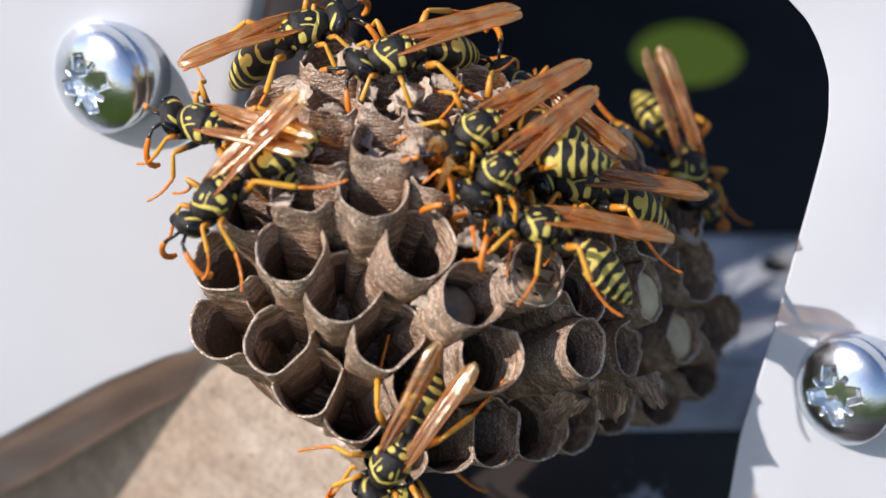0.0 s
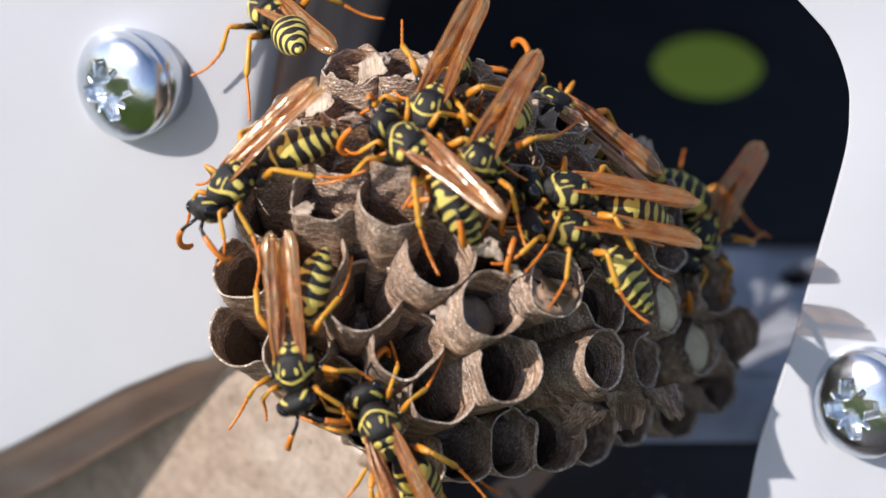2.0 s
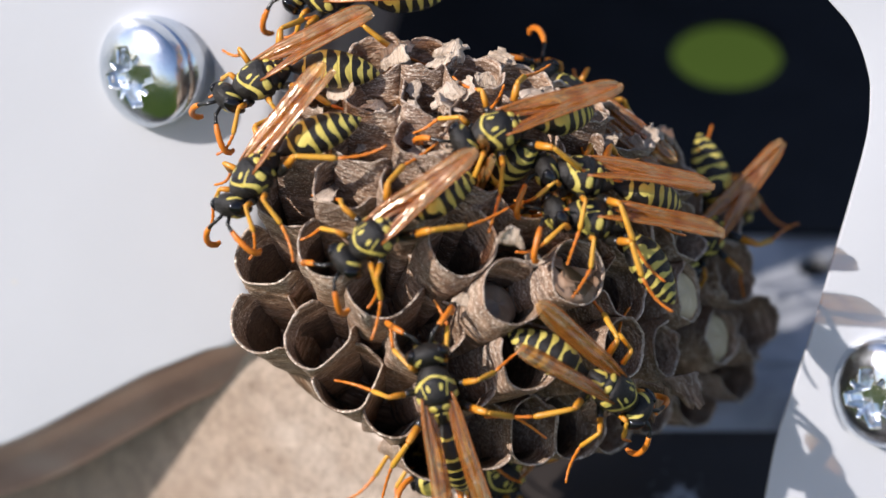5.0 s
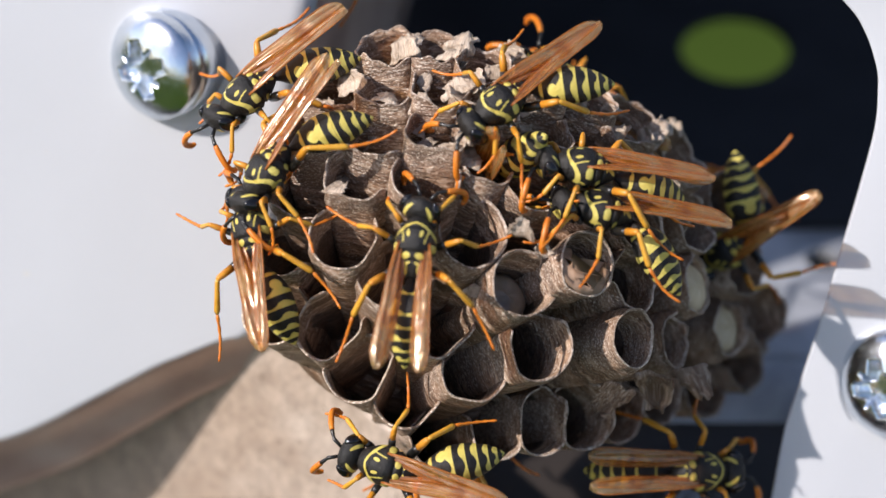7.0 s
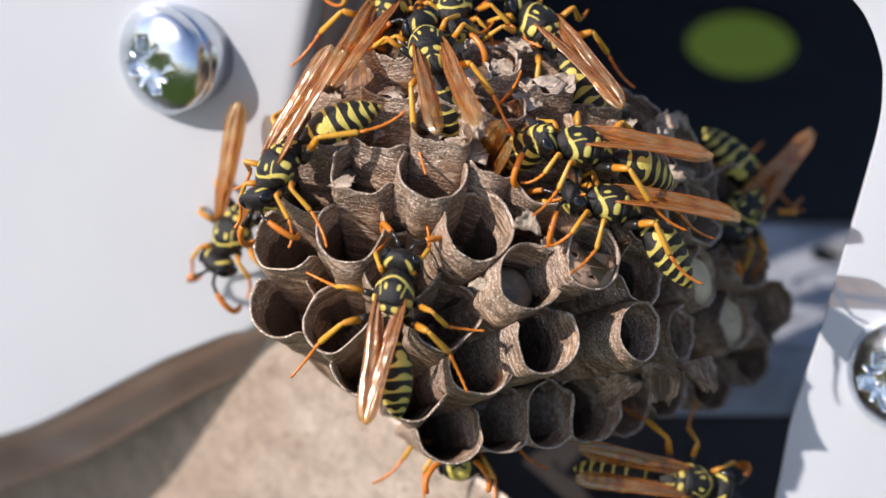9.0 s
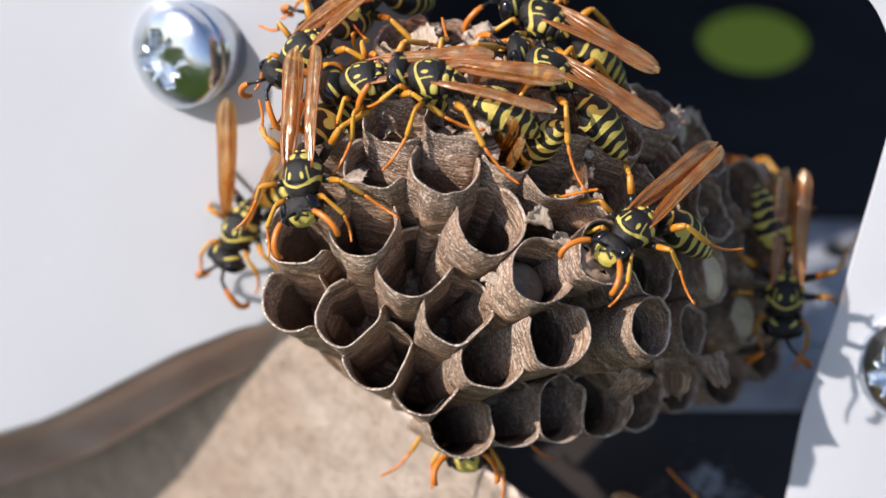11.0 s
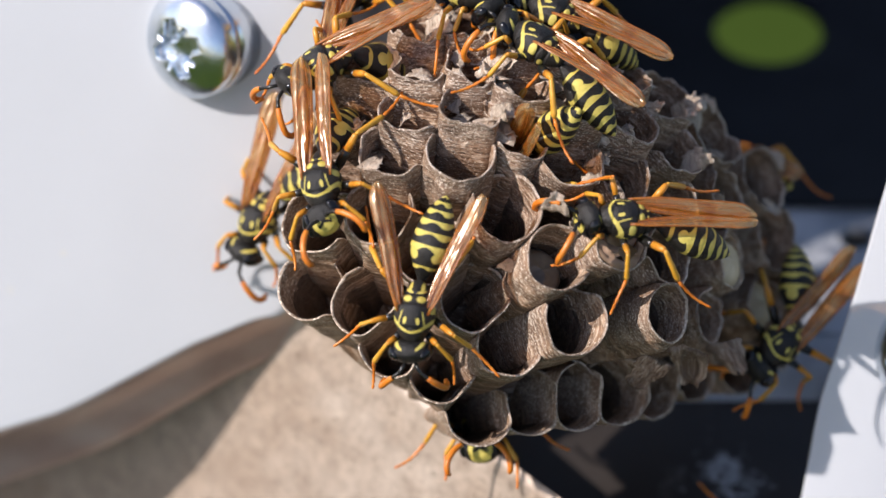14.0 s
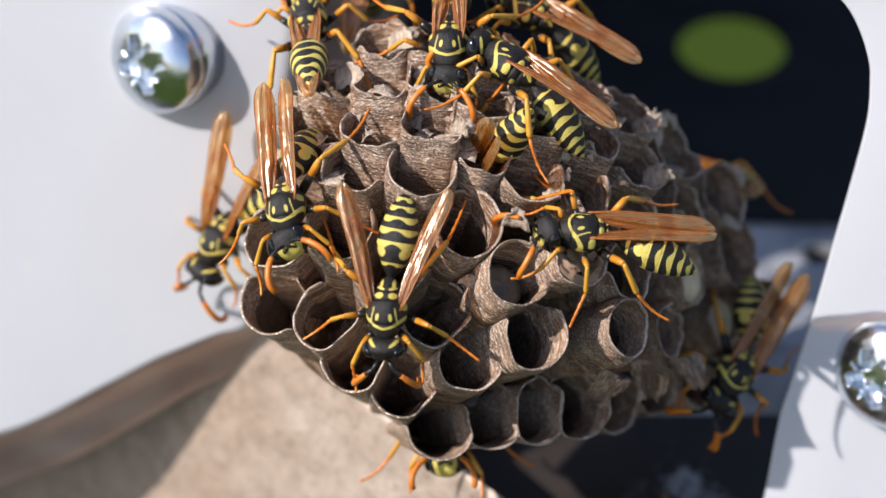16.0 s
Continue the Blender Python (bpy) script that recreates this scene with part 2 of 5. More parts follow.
def wing_film():
    """Thin amber film: it glows where the sun shines through, tints what lies behind it, and glints along its creases."""
    m, t, b = material("amber_wing_film", rough=0.14)
    streak = noise_of(t, coords(t, (0.30, 1, 1)), 1500, 4, 0.6)
    patch = noise_of(t, coords(t, (0.6, 1, 1)), 360, 3, 0.5)
    both = math_of(t, "MULTIPLY_ADD", streak, 0.5, math_of(t, "MULTIPLY", patch, 0.5))
    c = ramp(t, both, (0.38, (0.55, 0.19, 0.025)), (0.49, (0.87, 0.44, 0.09)), (0.57, (0.97, 0.76, 0.42)))
    t.links.new(c, b.inputs["Base Color"])
    b.inputs["IOR"].default_value = 1.5
    b.inputs["Coat Weight"].default_value = 0.6
    b.inputs["Coat Roughness"].default_value = 0.12
    folds = noise_of(t, coords(t, (0.35, 1, 1)), 620, 3, 0.5)
    bump(t, b, folds, 0.0003, 1.0)
    through_film = node(t, "ShaderNodeBsdfTranslucent")
    t.links.new(c, through_film.inputs["Color"])
    film = t.nodes.new("ShaderNodeMixShader")
    film.inputs[0].default_value = 0.62
    t.links.new(b.outputs[0], film.inputs[1])
    t.links.new(through_film.outputs[0], film.inputs[2])
    clear = node(t, "ShaderNodeBsdfTransparent")
    tint = ramp(t, patch, (0.35, (0.82, 0.50, 0.20)), (0.65, (0.95, 0.78, 0.52)))
    t.links.new(tint, clear.inputs["Color"])
    lap = t.nodes.new("ShaderNodeMixShader")
    dense = ramp(t, both, (0.40, (0.44, 0.44, 0.44)), (0.60, (0.24, 0.24, 0.24)))
    t.links.new(dense, lap.inputs[0])
    t.links.new(clear.outputs[0], lap.inputs[1])
    t.links.new(film.outputs[0], lap.inputs[2])
    gloss = node(t, "ShaderNodeBsdfGlossy", Roughness=0.24)
    gloss.inputs["Color"].default_value = (1.0, 0.90, 0.76, 1)
    crease = node(t, "ShaderNodeBump", Strength=1.0, Distance=0.00028)
    t.links.new(folds, crease.inputs["Height"])
    t.links.new(crease.outputs[0], gloss.inputs["Normal"])
    sheen = t.nodes.new("ShaderNodeMixShader")
    sheen.inputs[0].default_value = 0.11
    t.links.new(lap.outputs[0], sheen.inputs[1])
    t.links.new(gloss.outputs[0], sheen.inputs[2])
    t.links.new(sheen.outputs[0], t.nodes["Material Output"].inputs["Surface"])
    return m


def grass_green():
    m, t, b = material("grass", rough=0.9)
    b.inputs["Specular IOR Level"].default_value = 0.0
    v = coords(t)
    c = ramp(t, noise_of(t, v, 3, 6), (0.3, (0.030, 0.053, 0.008)), (0.7, (0.047, 0.074, 0.014)))
    t.links.new(c, b.inputs["Base Color"])
    return m


M_DULL, M_LIGHT = dull_metal(), light_metal()
M_WHITE, M_FLOOR, M_FLANGE, M_BLACK, M_ZINC = white_paint(), worn_metal(), brown_metal(), shade_black_sheet(), zinc()
M_PAPER = paper("nest_paper", (0.072, 0.034, 0.018), (0.40, 0.243, 0.146), (0.90, 0.73, 0.56))
M_RIM = paper("nest_paper_edge", (0.20, 0.14, 0.10), (0.50, 0.385, 0.295), (0.92, 0.83, 0.73), 0.8)
M_FLAKE = paper("torn_nest_paper", (0.42, 0.30, 0.21), (0.76, 0.62, 0.48), (0.95, 0.86, 0.75), 0.3)
# the last paper's dark tones hold the cells' inner shade besides brood stain
M_BROOD_SHADE = paper("shaded_brood_paper", (0.018, 0.011, 0.008), (0.075, 0.044, 0.028), (0.20, 0.135, 0.095), 0.3, 0.1)
M_SILK, M_LARVA = silk(), larva_skin()
M_SHELL = chitin()
M_ORANGE = leg_shell("orange_leg_shell", (0.52, 0.19, 0.015), (0.68, 0.30, 0.03))
M_YELLOW = leg_shell("yellow_leg_shell", (0.55, 0.25, 0.02), (0.72, 0.38, 0.045))
M_TARSUS = leg_shell("deep_orange_leg_shell", (0.55, 0.14, 0.012), (0.70, 0.23, 0.02))
M_DARK = leg_shell("black_leg_shell", (0.006, 0.006, 0.006), (0.02, 0.018, 0.015), 0.28)
M_EYE = leg_shell("black_eye", (0.004, 0.004, 0.005), (0.010, 0.009, 0.010), 0.12)
M_WING, M_VEIN = wing_film(), leg_shell("amber_wing_vein", (0.20, 0.055, 0.008), (0.45, 0.16, 0.025))
M_GRASS = grass_green()

# ---- setting ----
FLOOR_Z = -36.0


def thicken(ob, axis, mm=0.8):
    """Gives a sheet its metal thickness, away from the side that looks along the axis."""
    if sum(p.normal.dot(Vector(axis)) * p.area for p in ob.data.polygons) < 0:
        ob.data.flip_normals()
    m = ob.modifiers.new("thickness", "SOLIDIFY")
    m.thickness, m.offset = mm * MM, -1.0


def ground():
    bm = bmesh.new()
    bmesh.ops.create_grid(bm, x_segments=8, y_segments=8, size=400)
    ob = part("ground", bm, M_GRASS, None)
    ob.location.z = -0.7
    tagged(ob, "sunlit green grass far below the metal ledge", "grass", kind="structure")


def plate_with_hole(name, x0, x1, y0, y1, z, thick, cx, cy, r, mat, label, category, rx=None):
    """A flat sheet with one round hole, with real thickness; millimetres in the world."""
    n = 64
    rx = rx or r
    outer, inner = [], []
    for k in range(n):
        a = 2 * math.pi * k / n
        c, s = math.cos(a), math.sin(a)
        reach = min((x1 - cx if c > 0 else cx - x0) / max(abs(c), 1e-6), (y1 - cy if s > 0 else cy - y0) / max(abs(s), 1e-6))
        outer.append((cx + c * reach, cy + s * reach))
        inner.append((cx + rx * c, cy + r * s))
    rings = [[(x, y, z - thick) for x, y in outer], [(x, y, z) for x, y in outer],
             [(cx + (x - cx) * 1.03, cy + (y - cy) * 1.03, z) for x, y in inner],
             [(x, y, z - 0.15) for x, y in inner], [(x, y, z - thick) for x, y in inner],
             [(x, y, z - thick) for x, y in outer]]
    me = grid_mesh(name, rings)
    for p in me.polygons:
        p.use_smooth = False
    ob = part(name, me, mat)
    return tagged(ob, label, category, kind="structure")


def setting():
    ground()
    plate_with_hole("floor", 2, 110, 30.5, 51.0, FLOOR_Z, 1.2, 39.0, 45.6, 1.6, M_LIGHT,
                    "grey metal ledge with a small drilled hole", "metal ledge", rx=1.7)
    # the ledge's front edge rolls down into the gap, added for a shadow-like fade
    roll = [(30.48, 0.02), (29.2, 0.12), (27.9, 0.4), (26.7, 0.85), (25.6, 1.5), (24.7, 2.3), (24.0, 3.3), (23.6, 4.4)]
    rings = [[(x, y, FLOOR_Z - d) for y, d in roll] for x in range(2, 111, 6)]
    ob = part("floor_edge", grid_mesh("floor_edge", rings, close_u=False), M_LIGHT)
    thicken(ob, (0, 0, 1), 0.6)
    tagged(ob, "rolled front edge added to the grey metal ledge to imitate a shadow fade", "metal ledge", kind="structure")
    # dark colour in place of the shadow that the nest and panel throw
    plate_with_hole("floor_gap", 2, 110, -60, 29.0, FLOOR_Z - 3.4, 0.8, 100, -50, 1.0, M_DULL, "scuffed metal below the ledge, coloured dark for the shadow of the nest", "metal sheet")
    # the inside of the housing is dark by colour, as nothing covers it
    plate_with_hole("floor_back", -60, 110, 50.5, 150, FLOOR_Z + 0.8, 0.75, 32.0, 81.3, 6.1, M_BLACK,
                    "sheet with a round hole showing grass, coloured black for the shade inside the housing", "metal sheet", rx=5.85)
    plate_with_hole("floor_low", -130, 14, -20, 150, -75, 1.0, 0, 140, 1.0, M_BLACK, "bottom of the metal housing, coloured black for shade", "metal sheet")
    plate_with_hole("floor_under", 20, 70, 20, 60, FLOOR_Z - 4, 1.0, 66, 56, 1.0, M_BLACK, "sheet under the drilled ledge, coloured black for shade", "metal sheet")
    bm = bmesh.new()
    bmesh.ops.create_cube(bm, size=1)
    bmesh.ops.scale(bm, vec=(0.24, 0.002, 0.06), verts=bm.verts)
    bmesh.ops.bevel(bm, geom=bm.edges, offset=0.0005, segments=2)
    ob = part("wall_back", bm, M_BLACK, None, smooth=False)
    ob.location = (-0.01, 0.151, (FLOOR_Z + 30) * MM)
    tagged(ob, "back wall of the metal housing, coloured black for shade", "wall", kind="structure")


def lower_panel():
    """The weathered sheet that slopes away below the nest, slightly dented."""
    rings = []
    for i in range(41):
        ring = []
        for j in range(33):
            v = -58 + 1.72 * j
            # cut along the nest's shadow line, so the dark sheet beyond reads as shadow
            edge = 1.0 + 1.4 * (-19.4 - min(v, -13.0))
            u = -75 + (75 + edge) * i / 40
            dent = 0.12 * noise.noise(Vector((u * 0.12, v * 0.12, 3)))
            ring.append(tuple(at(u, v, 0.75 * u + 0.5 * v - 11.0 + dent)))
        rings.append(ring)
    ob = part("floor_front", grid_mesh("floor_front", rings, close_u=False, scale=1.0), M_FLOOR)
    thicken(ob, (0, 0, 1), 0.08)
    tagged(ob, "sunlit weathered beige metal sheet below the nest", "metal sheet", kind="structure")


class Sheet:
    """A flat painted sheet: a place on it in millimetres becomes a world place."""

    def __init__(self, origin, normal):
        self.n = Vector(normal).normalized()
        self.ex = (Vector((1, 0, 0)) - self.n * self.n.x).normalized()
        self.ey = self.n.cross(self.ex)
        self.matrix = Matrix.Translation(at(*origin)) @ turn_to(self.ex, self.ey, self.n)


LEFT = Sheet((-25.95, 17.99, -16.0), (-0.12, -0.35, 0.93))
RIGHT = Sheet((41.09, -11.07, -14.0), (-0.12, -0.3, 0.94))


def spline(points, steps=6):
    """Points of a smooth line through the given ones."""
    pts = [Vector(p) for p in points]
    out = []
    for i in range(len(pts) - 1):
        p0, p1, p2, p3 = pts[max(i - 1, 0)], pts[i], pts[i + 1], pts[min(i + 2, len(pts) - 1)]
        for k in range(steps):
            t = k / steps
            out.append(0.5 * (2 * p1 + (p2 - p0) * t + (2 * p0 - 5 * p1 + 4 * p2 - p3) * t * t + (3 * p1 - p0 - 3 * p2 + p3) * t ** 3))
    out.append(pts[-1])
    return out


def edged_sheet(name, edge, anchor, profile, mat, later=None, corner=0):
    """A sheet between an edge line and a far point, its edge turned back along a profile of (out, back) steps; past a corner along a later one."""
    pts = spline(edge)
    rings = []
    for i, p in enumerate(pts):
        d = (pts[min(i + 1, len(pts) - 1)] - pts[max(i - 1, 0)]).normalized()
        side = Vector((d.y, -d.x))
        if side.dot(Vector(anchor) - p) > 0:
            side = -side
        ring = []
        far = Vector(anchor)
        for f in (1.0, 0.85, 0.6, 0.3, 0.1):
            q = p.lerp(far, f)
            ring.append((q.x, q.y, 0))
        past = min(1.0, max(0.0, (i - 6 * corner + 3) / 6)) if later else 0.0
        for k, (out, back) in enumerate(profile):
            if later:
                out, back = out + (later[k][0] - out) * past, back + (later[k][1] - back) * past
            ring.append((p.x + side.x * out, p.y + side.y * out, -back))
        rings.append(ring)
    return part(name, grid_mesh(name, rings, close_u=False), mat)


def screw(sheet, x, y, turn, lean, group):
    """A pan head with a cross recess and four fine star notches, on its flange."""
    root = new("screw")
    root.matrix_world = sheet.matrix @ pose(x * MM, y * MM, 0, 0, lean, 0) @ pose(0, 0, 0, 0, 0, turn)
    tagged(root, "zinc-plated pan-head screw with a cross-star recess in white metal", "screw", group)
    nr, na = 44, 160
    rings = []
    for i in range(nr + 1):
        q = i / nr
        ring = []
        for k in range(na):
            a = 2 * math.pi * k / na
            r = 5.05 * q
            z = 2.5 * math.sqrt(max(0.0, 1 - (q * 0.96) ** 2.4)) + 1.1
            px, py = r * math.cos(a), r * math.sin(a)
            arm = 1e9
            for rot in (0, math.pi / 2):
                c, s = math.cos(rot), math.sin(rot)
                along, across = abs(px * c + py * s), abs(-px * s + py * c)
                arm = min(arm, max(across - (1.02 - 0.17 * along), along - 2.7))
            for rot in (math.pi / 4, 3 * math.pi / 4):
                c, s = math.cos(rot), math.sin(rot)
                along, across = abs(px * c + py * s), abs(-px * s + py * c)
                arm = min(arm, max(across - (0.42 - 0.13 * along), along - 2.3))
            sink = min(1.0, max(0.0, (0.08 - arm) / 0.34))
            depth = 0.5 + 0.9 * min(1.0, (3.0 - min(r, 3.0)) / 1.4)
            ring.append((px, py, z - sink * depth))
        rings.append(ring)
    rings.append([(4.9 * math.cos(2 * math.pi * k / na), 4.9 * math.sin(2 * math.pi * k / na), -0.2) for k in range(na)])
    part("screw_head", grid_mesh("screw_head", rings), M_ZINC, root)
    n = 64
    prof = [(3.6, -2.8), (4.9, -2.8), (5.05, -0.6), (5.15, 0.2), (5.0, 0.65), (4.6, 0.9), (3.6, 0.95)]
    rings = [[(r * math.cos(2 * math.pi * k / n), r * math.sin(2 * math.pi * k / n), z) for k in range(n)] for r, z in prof]
    part("flange", grid_mesh("flange", rings), M_ZINC, root)
    return root


def plates():
    root = new("panel_left")
    root.matrix_world = LEFT.matrix
    tagged(root, "white painted metal panel with a bent edge and rolled weathered lip", "metal panel", kind="structure")
    fold = [(0.0, 0.0), (0.55, 0.04), (1.05, 0.18), (1.5, 0.45), (1.85, 0.85), (2.05, 1.4), (2.1, 2.2), (2.1, 5.0)]
    edge = [(22.6, 44.0), (15.7, 18.0), (12.7, 5.9), (10.8, -4.0), (9.8, -10.8), (8.9, -17.5), (8.3, -22.8), (7.6, -26.2)]
    lower = [(5.0, -27.4), (1.6, -29.0), (-0.9, -30.2), (-6.5, -33.5), (-12.0, -36.7), (-16.5, -38.6), (-30, -43), (-52, -47), (-80, -50), (-165, -56)]
    hem = [(0, 0), (0.15, 0.01), (0.3, 0.03), (0.42, 0.08), (0.5, 0.15), (0.55, 0.25), (0.55, 0.35), (0.55, 0.5)]
    ob = edged_sheet("sheet", edge + lower, (-170, -8), fold, M_WHITE, hem, len(edge) - 1)
    thicken(ob, (0, 0, 1))
    ob.parent = root
    # the return wall runs back into the housing from the bent edge
    pts = spline(edge)
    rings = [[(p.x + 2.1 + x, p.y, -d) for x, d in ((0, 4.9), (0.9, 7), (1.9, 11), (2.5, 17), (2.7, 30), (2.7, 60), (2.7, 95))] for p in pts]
    # brown instead of white: the wall's shade is in its colour
    ob = part("return_wall", grid_mesh("return_wall", rings, close_u=False), M_FLANGE, root, "inner return of the panel, its shade put into a brownish colour")
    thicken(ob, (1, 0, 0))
    lip = spline([(14.0, -23.0), (9.4, -25.3), (4.5, -27.6), (1.8, -29.0), (-0.9, -30.3), (-6.5, -33.6), (-12.0, -36.8), (-16.5, -38.7), (-30, -43.2), (-52, -47.2), (-80, -50.2)])
    rings = []
    for i, p in enumerate(lip):
        d = (lip[min(i + 1, len(lip) - 1)] - lip[max(i - 1, 0)]).normalized()
        side = Vector((-d.y, d.x))
        if side.y > 0:
            side = -side
        w = 1.1 + 0.011 * max(0.0, 12 - p.x)
        prof = [(0.05, 0.08), (0.25, 0.10), (0.5, 0.22), (0.85, 0.55), (1.25, 1.05), (1.7, 1.6), (2.2, 2.1), (2.8, 2.55), (3.4, 2.9), (4.0, 3.2), (4.6, 3.6), (5.1, 4.3), (5.4, 5.5)]
        rings.append([(p.x + side.x * a * w, p.y + side.y * a * w, -b * w) for a, b in prof])
    ob = part("rolled_lip", grid_mesh("rolled_lip", rings, close_u=False), M_FLANGE, root, "weathered rolled metal lip, brownish from dirt and shade put into its colour")
    thicken(ob, (0, 0, 1))

    root = new("panel_right")
    root.matrix_world = RIGHT.matrix
    tagged(root, "white painted metal panel with a rounded cut-out corner", "metal panel", kind="structure")
    edge = [(-50, 49.5), (-22.0, 45.0), (-9.4, 39.3), (-4.5, 35.1), (-2.7, 32.5), (-1.6, 29.3), (-1.4, 27.1), (-1.6, 23.4), (-2.9, 17.5), (-4.4, 11.5),
            (-6.0, 4.9), (-7.7, -1.1), (-8.7, -4.6), (-9.25, -7.4), (-10.1, -13.0), (-11.3, -19.7), (-15, -37)]
    ob = edged_sheet("sheet", edge, (70, 60), [(0, 0), (0.12, 0.03), (0.2, 0.14), (0.2, 1.0)], M_WHITE)
    thicken(ob, (0, 0, 1), 1.0)
    ob.parent = root
    screw(LEFT, 1.1, -0.2, 18, -31, "panel screws")
    screw(RIGHT, 1.0, -0.2, 12, -29, "panel screws")


# ---- the nest ----
SITES = []


def dome(u, v):
    w = 5.0 - (0.0135 if u < 1 else 0.019) * (u - 1) ** 2 - (0.018 if v < 1 else 0.015) * (v - 1) ** 2 - 0.05 * max(0.0, u - 12) ** 2 - 0.035 * max(0.0, v - 8) ** 2 - 0.035 * max(0.0, u - 6) * max(0.0, v - 2) - 0.012 * min(0.0, u + 6) ** 2
    return w if w > -16 else -16 + (w + 16) * 0.4


def lean(u, v):
    """The way that a cell of the comb points: the cells fan out from the stalk, up and away from the lens."""
    sx = 0.046 * (u + 4) if u > -4 else 0.025 * (u + 4)
    sy = 0.30 + 0.022 * (v + 6) + 0.10 * max(0.0, v - 6)
    return Vector((min(sx, 1.7), sy, 1.0)).normalized()


class Cell:
    """One cell of the comb: the middle of its mouth, the way it points, how wide it opens, and what it holds."""

    def __init__(self, u, v, proud, reach, filled, length):
        self.mouth = Vector((u, v, dome(u, v) + proud))
        self.axis = lean(u, v)
        self.ex = (Vector((1, 0, 0)) - self.axis * self.axis.x).normalized()
        self.ey = self.axis.cross(self.ex)
        self.proud, self.reach, self.filled, self.length = proud, reach, filled, length
        self.turn = Matrix((self.ex, self.ey, self.axis)).transposed()

    def beside(self, other):
        """Where the other cell's tube crosses the plane of this mouth, and how far its own mouth stands above that plane."""
        way = (self.axis + other.axis).normalized()
        d = other.mouth - self.mouth
        k = d.dot(self.axis) / way.dot(self.axis)
        q = d - way * k
        return q.dot(self.ex), q.dot(self.ey), k


def cell(u, v, proud=0.0, reach=3.0, filled="", length=14.0):
    SITES.append(Cell(u, v, proud, reach, filled, length))


def comb_cells():
    cell(-0.9, 6.9, 1.0)
    cell(-7.1, 7.2, 0.6)
    cell(-8.1, 1.8, 0.5)
    cell(-14.0, 0.8, -1.0)
    cell(-14.4, -4.8, -1.0)
    cell(-9.4, -6.3, 0.0)
    cell(-3.6, -1.5, 0.0, 3.3)
    cell(3.2, 2.0, 0.9)
    cell(0.3, -5.9, 0.6)
    cell(7.7, -2.4, 1.5, 2.9, 'larva')
    cell(9.1, -7.9, 1.4)
    cell(17.7, -7.3, 2.6, 2.6)
    cell(13.2, -0.7, 1.0, 2.8, 'lid')
    cell(23.9, -2.6, 0.0, 2.6, 'cocoon')
    cell(3.3, -9.9, 0.6)
    cell(-2.5, -12.2, -0.5)
    cell(-6.9, -9.9, -0.5)
    cell(0.8, -16.1, -2.0)
    cell(5.4, -15.2, -4.0)
    cell(9.7, -14.9, -4.8)
    cell(13.6, -14.5, -5.8)
    cell(17.0, -14.2, -8.5)
    cell(22.0, -7.6, -1.0, 2.4)
    cell(27.4, -6.6, -3.0, 2.6, 'cocoon')
    cell(30.9, -6.1, -4.0)
    cell(-5.2, 10.6, 0.0)
    cell(0.0, 10.8, 1.0)
    cell(4.7, 8.8, -1.0)
    cell(9.0, 6.5, -0.5)
    cell(13.6, 5.3, -1.0)
    cell(18.2, 2.8, -1.0)
    cell(17.9, -2.0, -0.5)
    cell(-11.9, 6.0, -1.0)
    cell(-10.7, 10.8, -1.0)
    cell(-9.0, 14.6, -1.0)
    cell(-4.5, 14.8, 0.0)
    cell(0.3, 14.8, 0.0)
    cell(4.8, 13.0, 0.0)
    cell(9.5, 11.3, 0.0)
    cell(14.1, 10.1, 0.0)
    cell(18.6, 7.7, 0.0)
    cell(23.6, 3.2, -1.0)
    cell(28.5, -0.7, -3.0)
    cell(-4.2, 18.5, 0.0)
    cell(0.0, 18.5, 0.0)
    cell(4.3, 16.9, 0.0)
    cell(8.9, 15.7, 0.0)
    cell(13.5, 14.3, -0.5)
    cell(17.7, 12.1, -0.5)
    cell(22.4, 8.9, -1.0)
    cell(27.1, 4.8, -2.0)
    cell(20.9, -12.6, -9.0)
    cell(25.2, -12.2, -9.5)
    cell(29.4, -10.0, -9.5)


NA = 54


def cell_outline(c):
    """The mouth's radius all round, where walls are shared how far the neighbour's mouth stands above this one, and where nothing borders it."""
    near = []
    for o in SITES:
        if o is not c:
            x, y, k = c.beside(o)
            if math.hypot(x, y) < 8.4:
                near.append((max(4.2, math.hypot(x, y)), math.atan2(y, x), k, o))
    radii, above, free = [], [], []
    for i in range(NA):
        th = 2 * math.pi * i / NA
        r, up, edge = c.reach + 0.9, -9.0, 1.0
        for d, ph, k, o in near:
            cs = math.cos(th - ph)
            if cs > 0.05 and 0.5 * d / cs < r:
                r, edge = 0.5 * d / cs, 0.0
                p = c.mouth + (c.ex * math.cos(th) + c.ey * math.sin(th)) * r
                up = (o.mouth - p).dot(o.axis) / c.axis.dot(o.axis)
        radii.append(r), above.append(up), free.append(edge)

    def soften(line, times):
        for _ in range(times):
            line = [0.25 * line[i - 1] + 0.5 * line[i] + 0.25 * line[(i + 1) % NA] for i in range(NA)]
        return line
    radii, above, free = soften(radii, 3), soften(above, 2), soften(free, 4)
    low = [min(1.0, max(0.0, (a + 0.1) / 0.9)) * (1 - f) for a, f in zip(above, free)]
    mouth = [min(r, c.reach + 0.1 * (r - c.reach)) for r in radii]
    mouth = soften([m + (r - m) * k for m, r, k in zip(mouth, radii, low)], 2)
    full = [r + (min(r, c.reach + 0.05) - r) * f for r, f in zip(radii, free)]
    return mouth, full, above, free


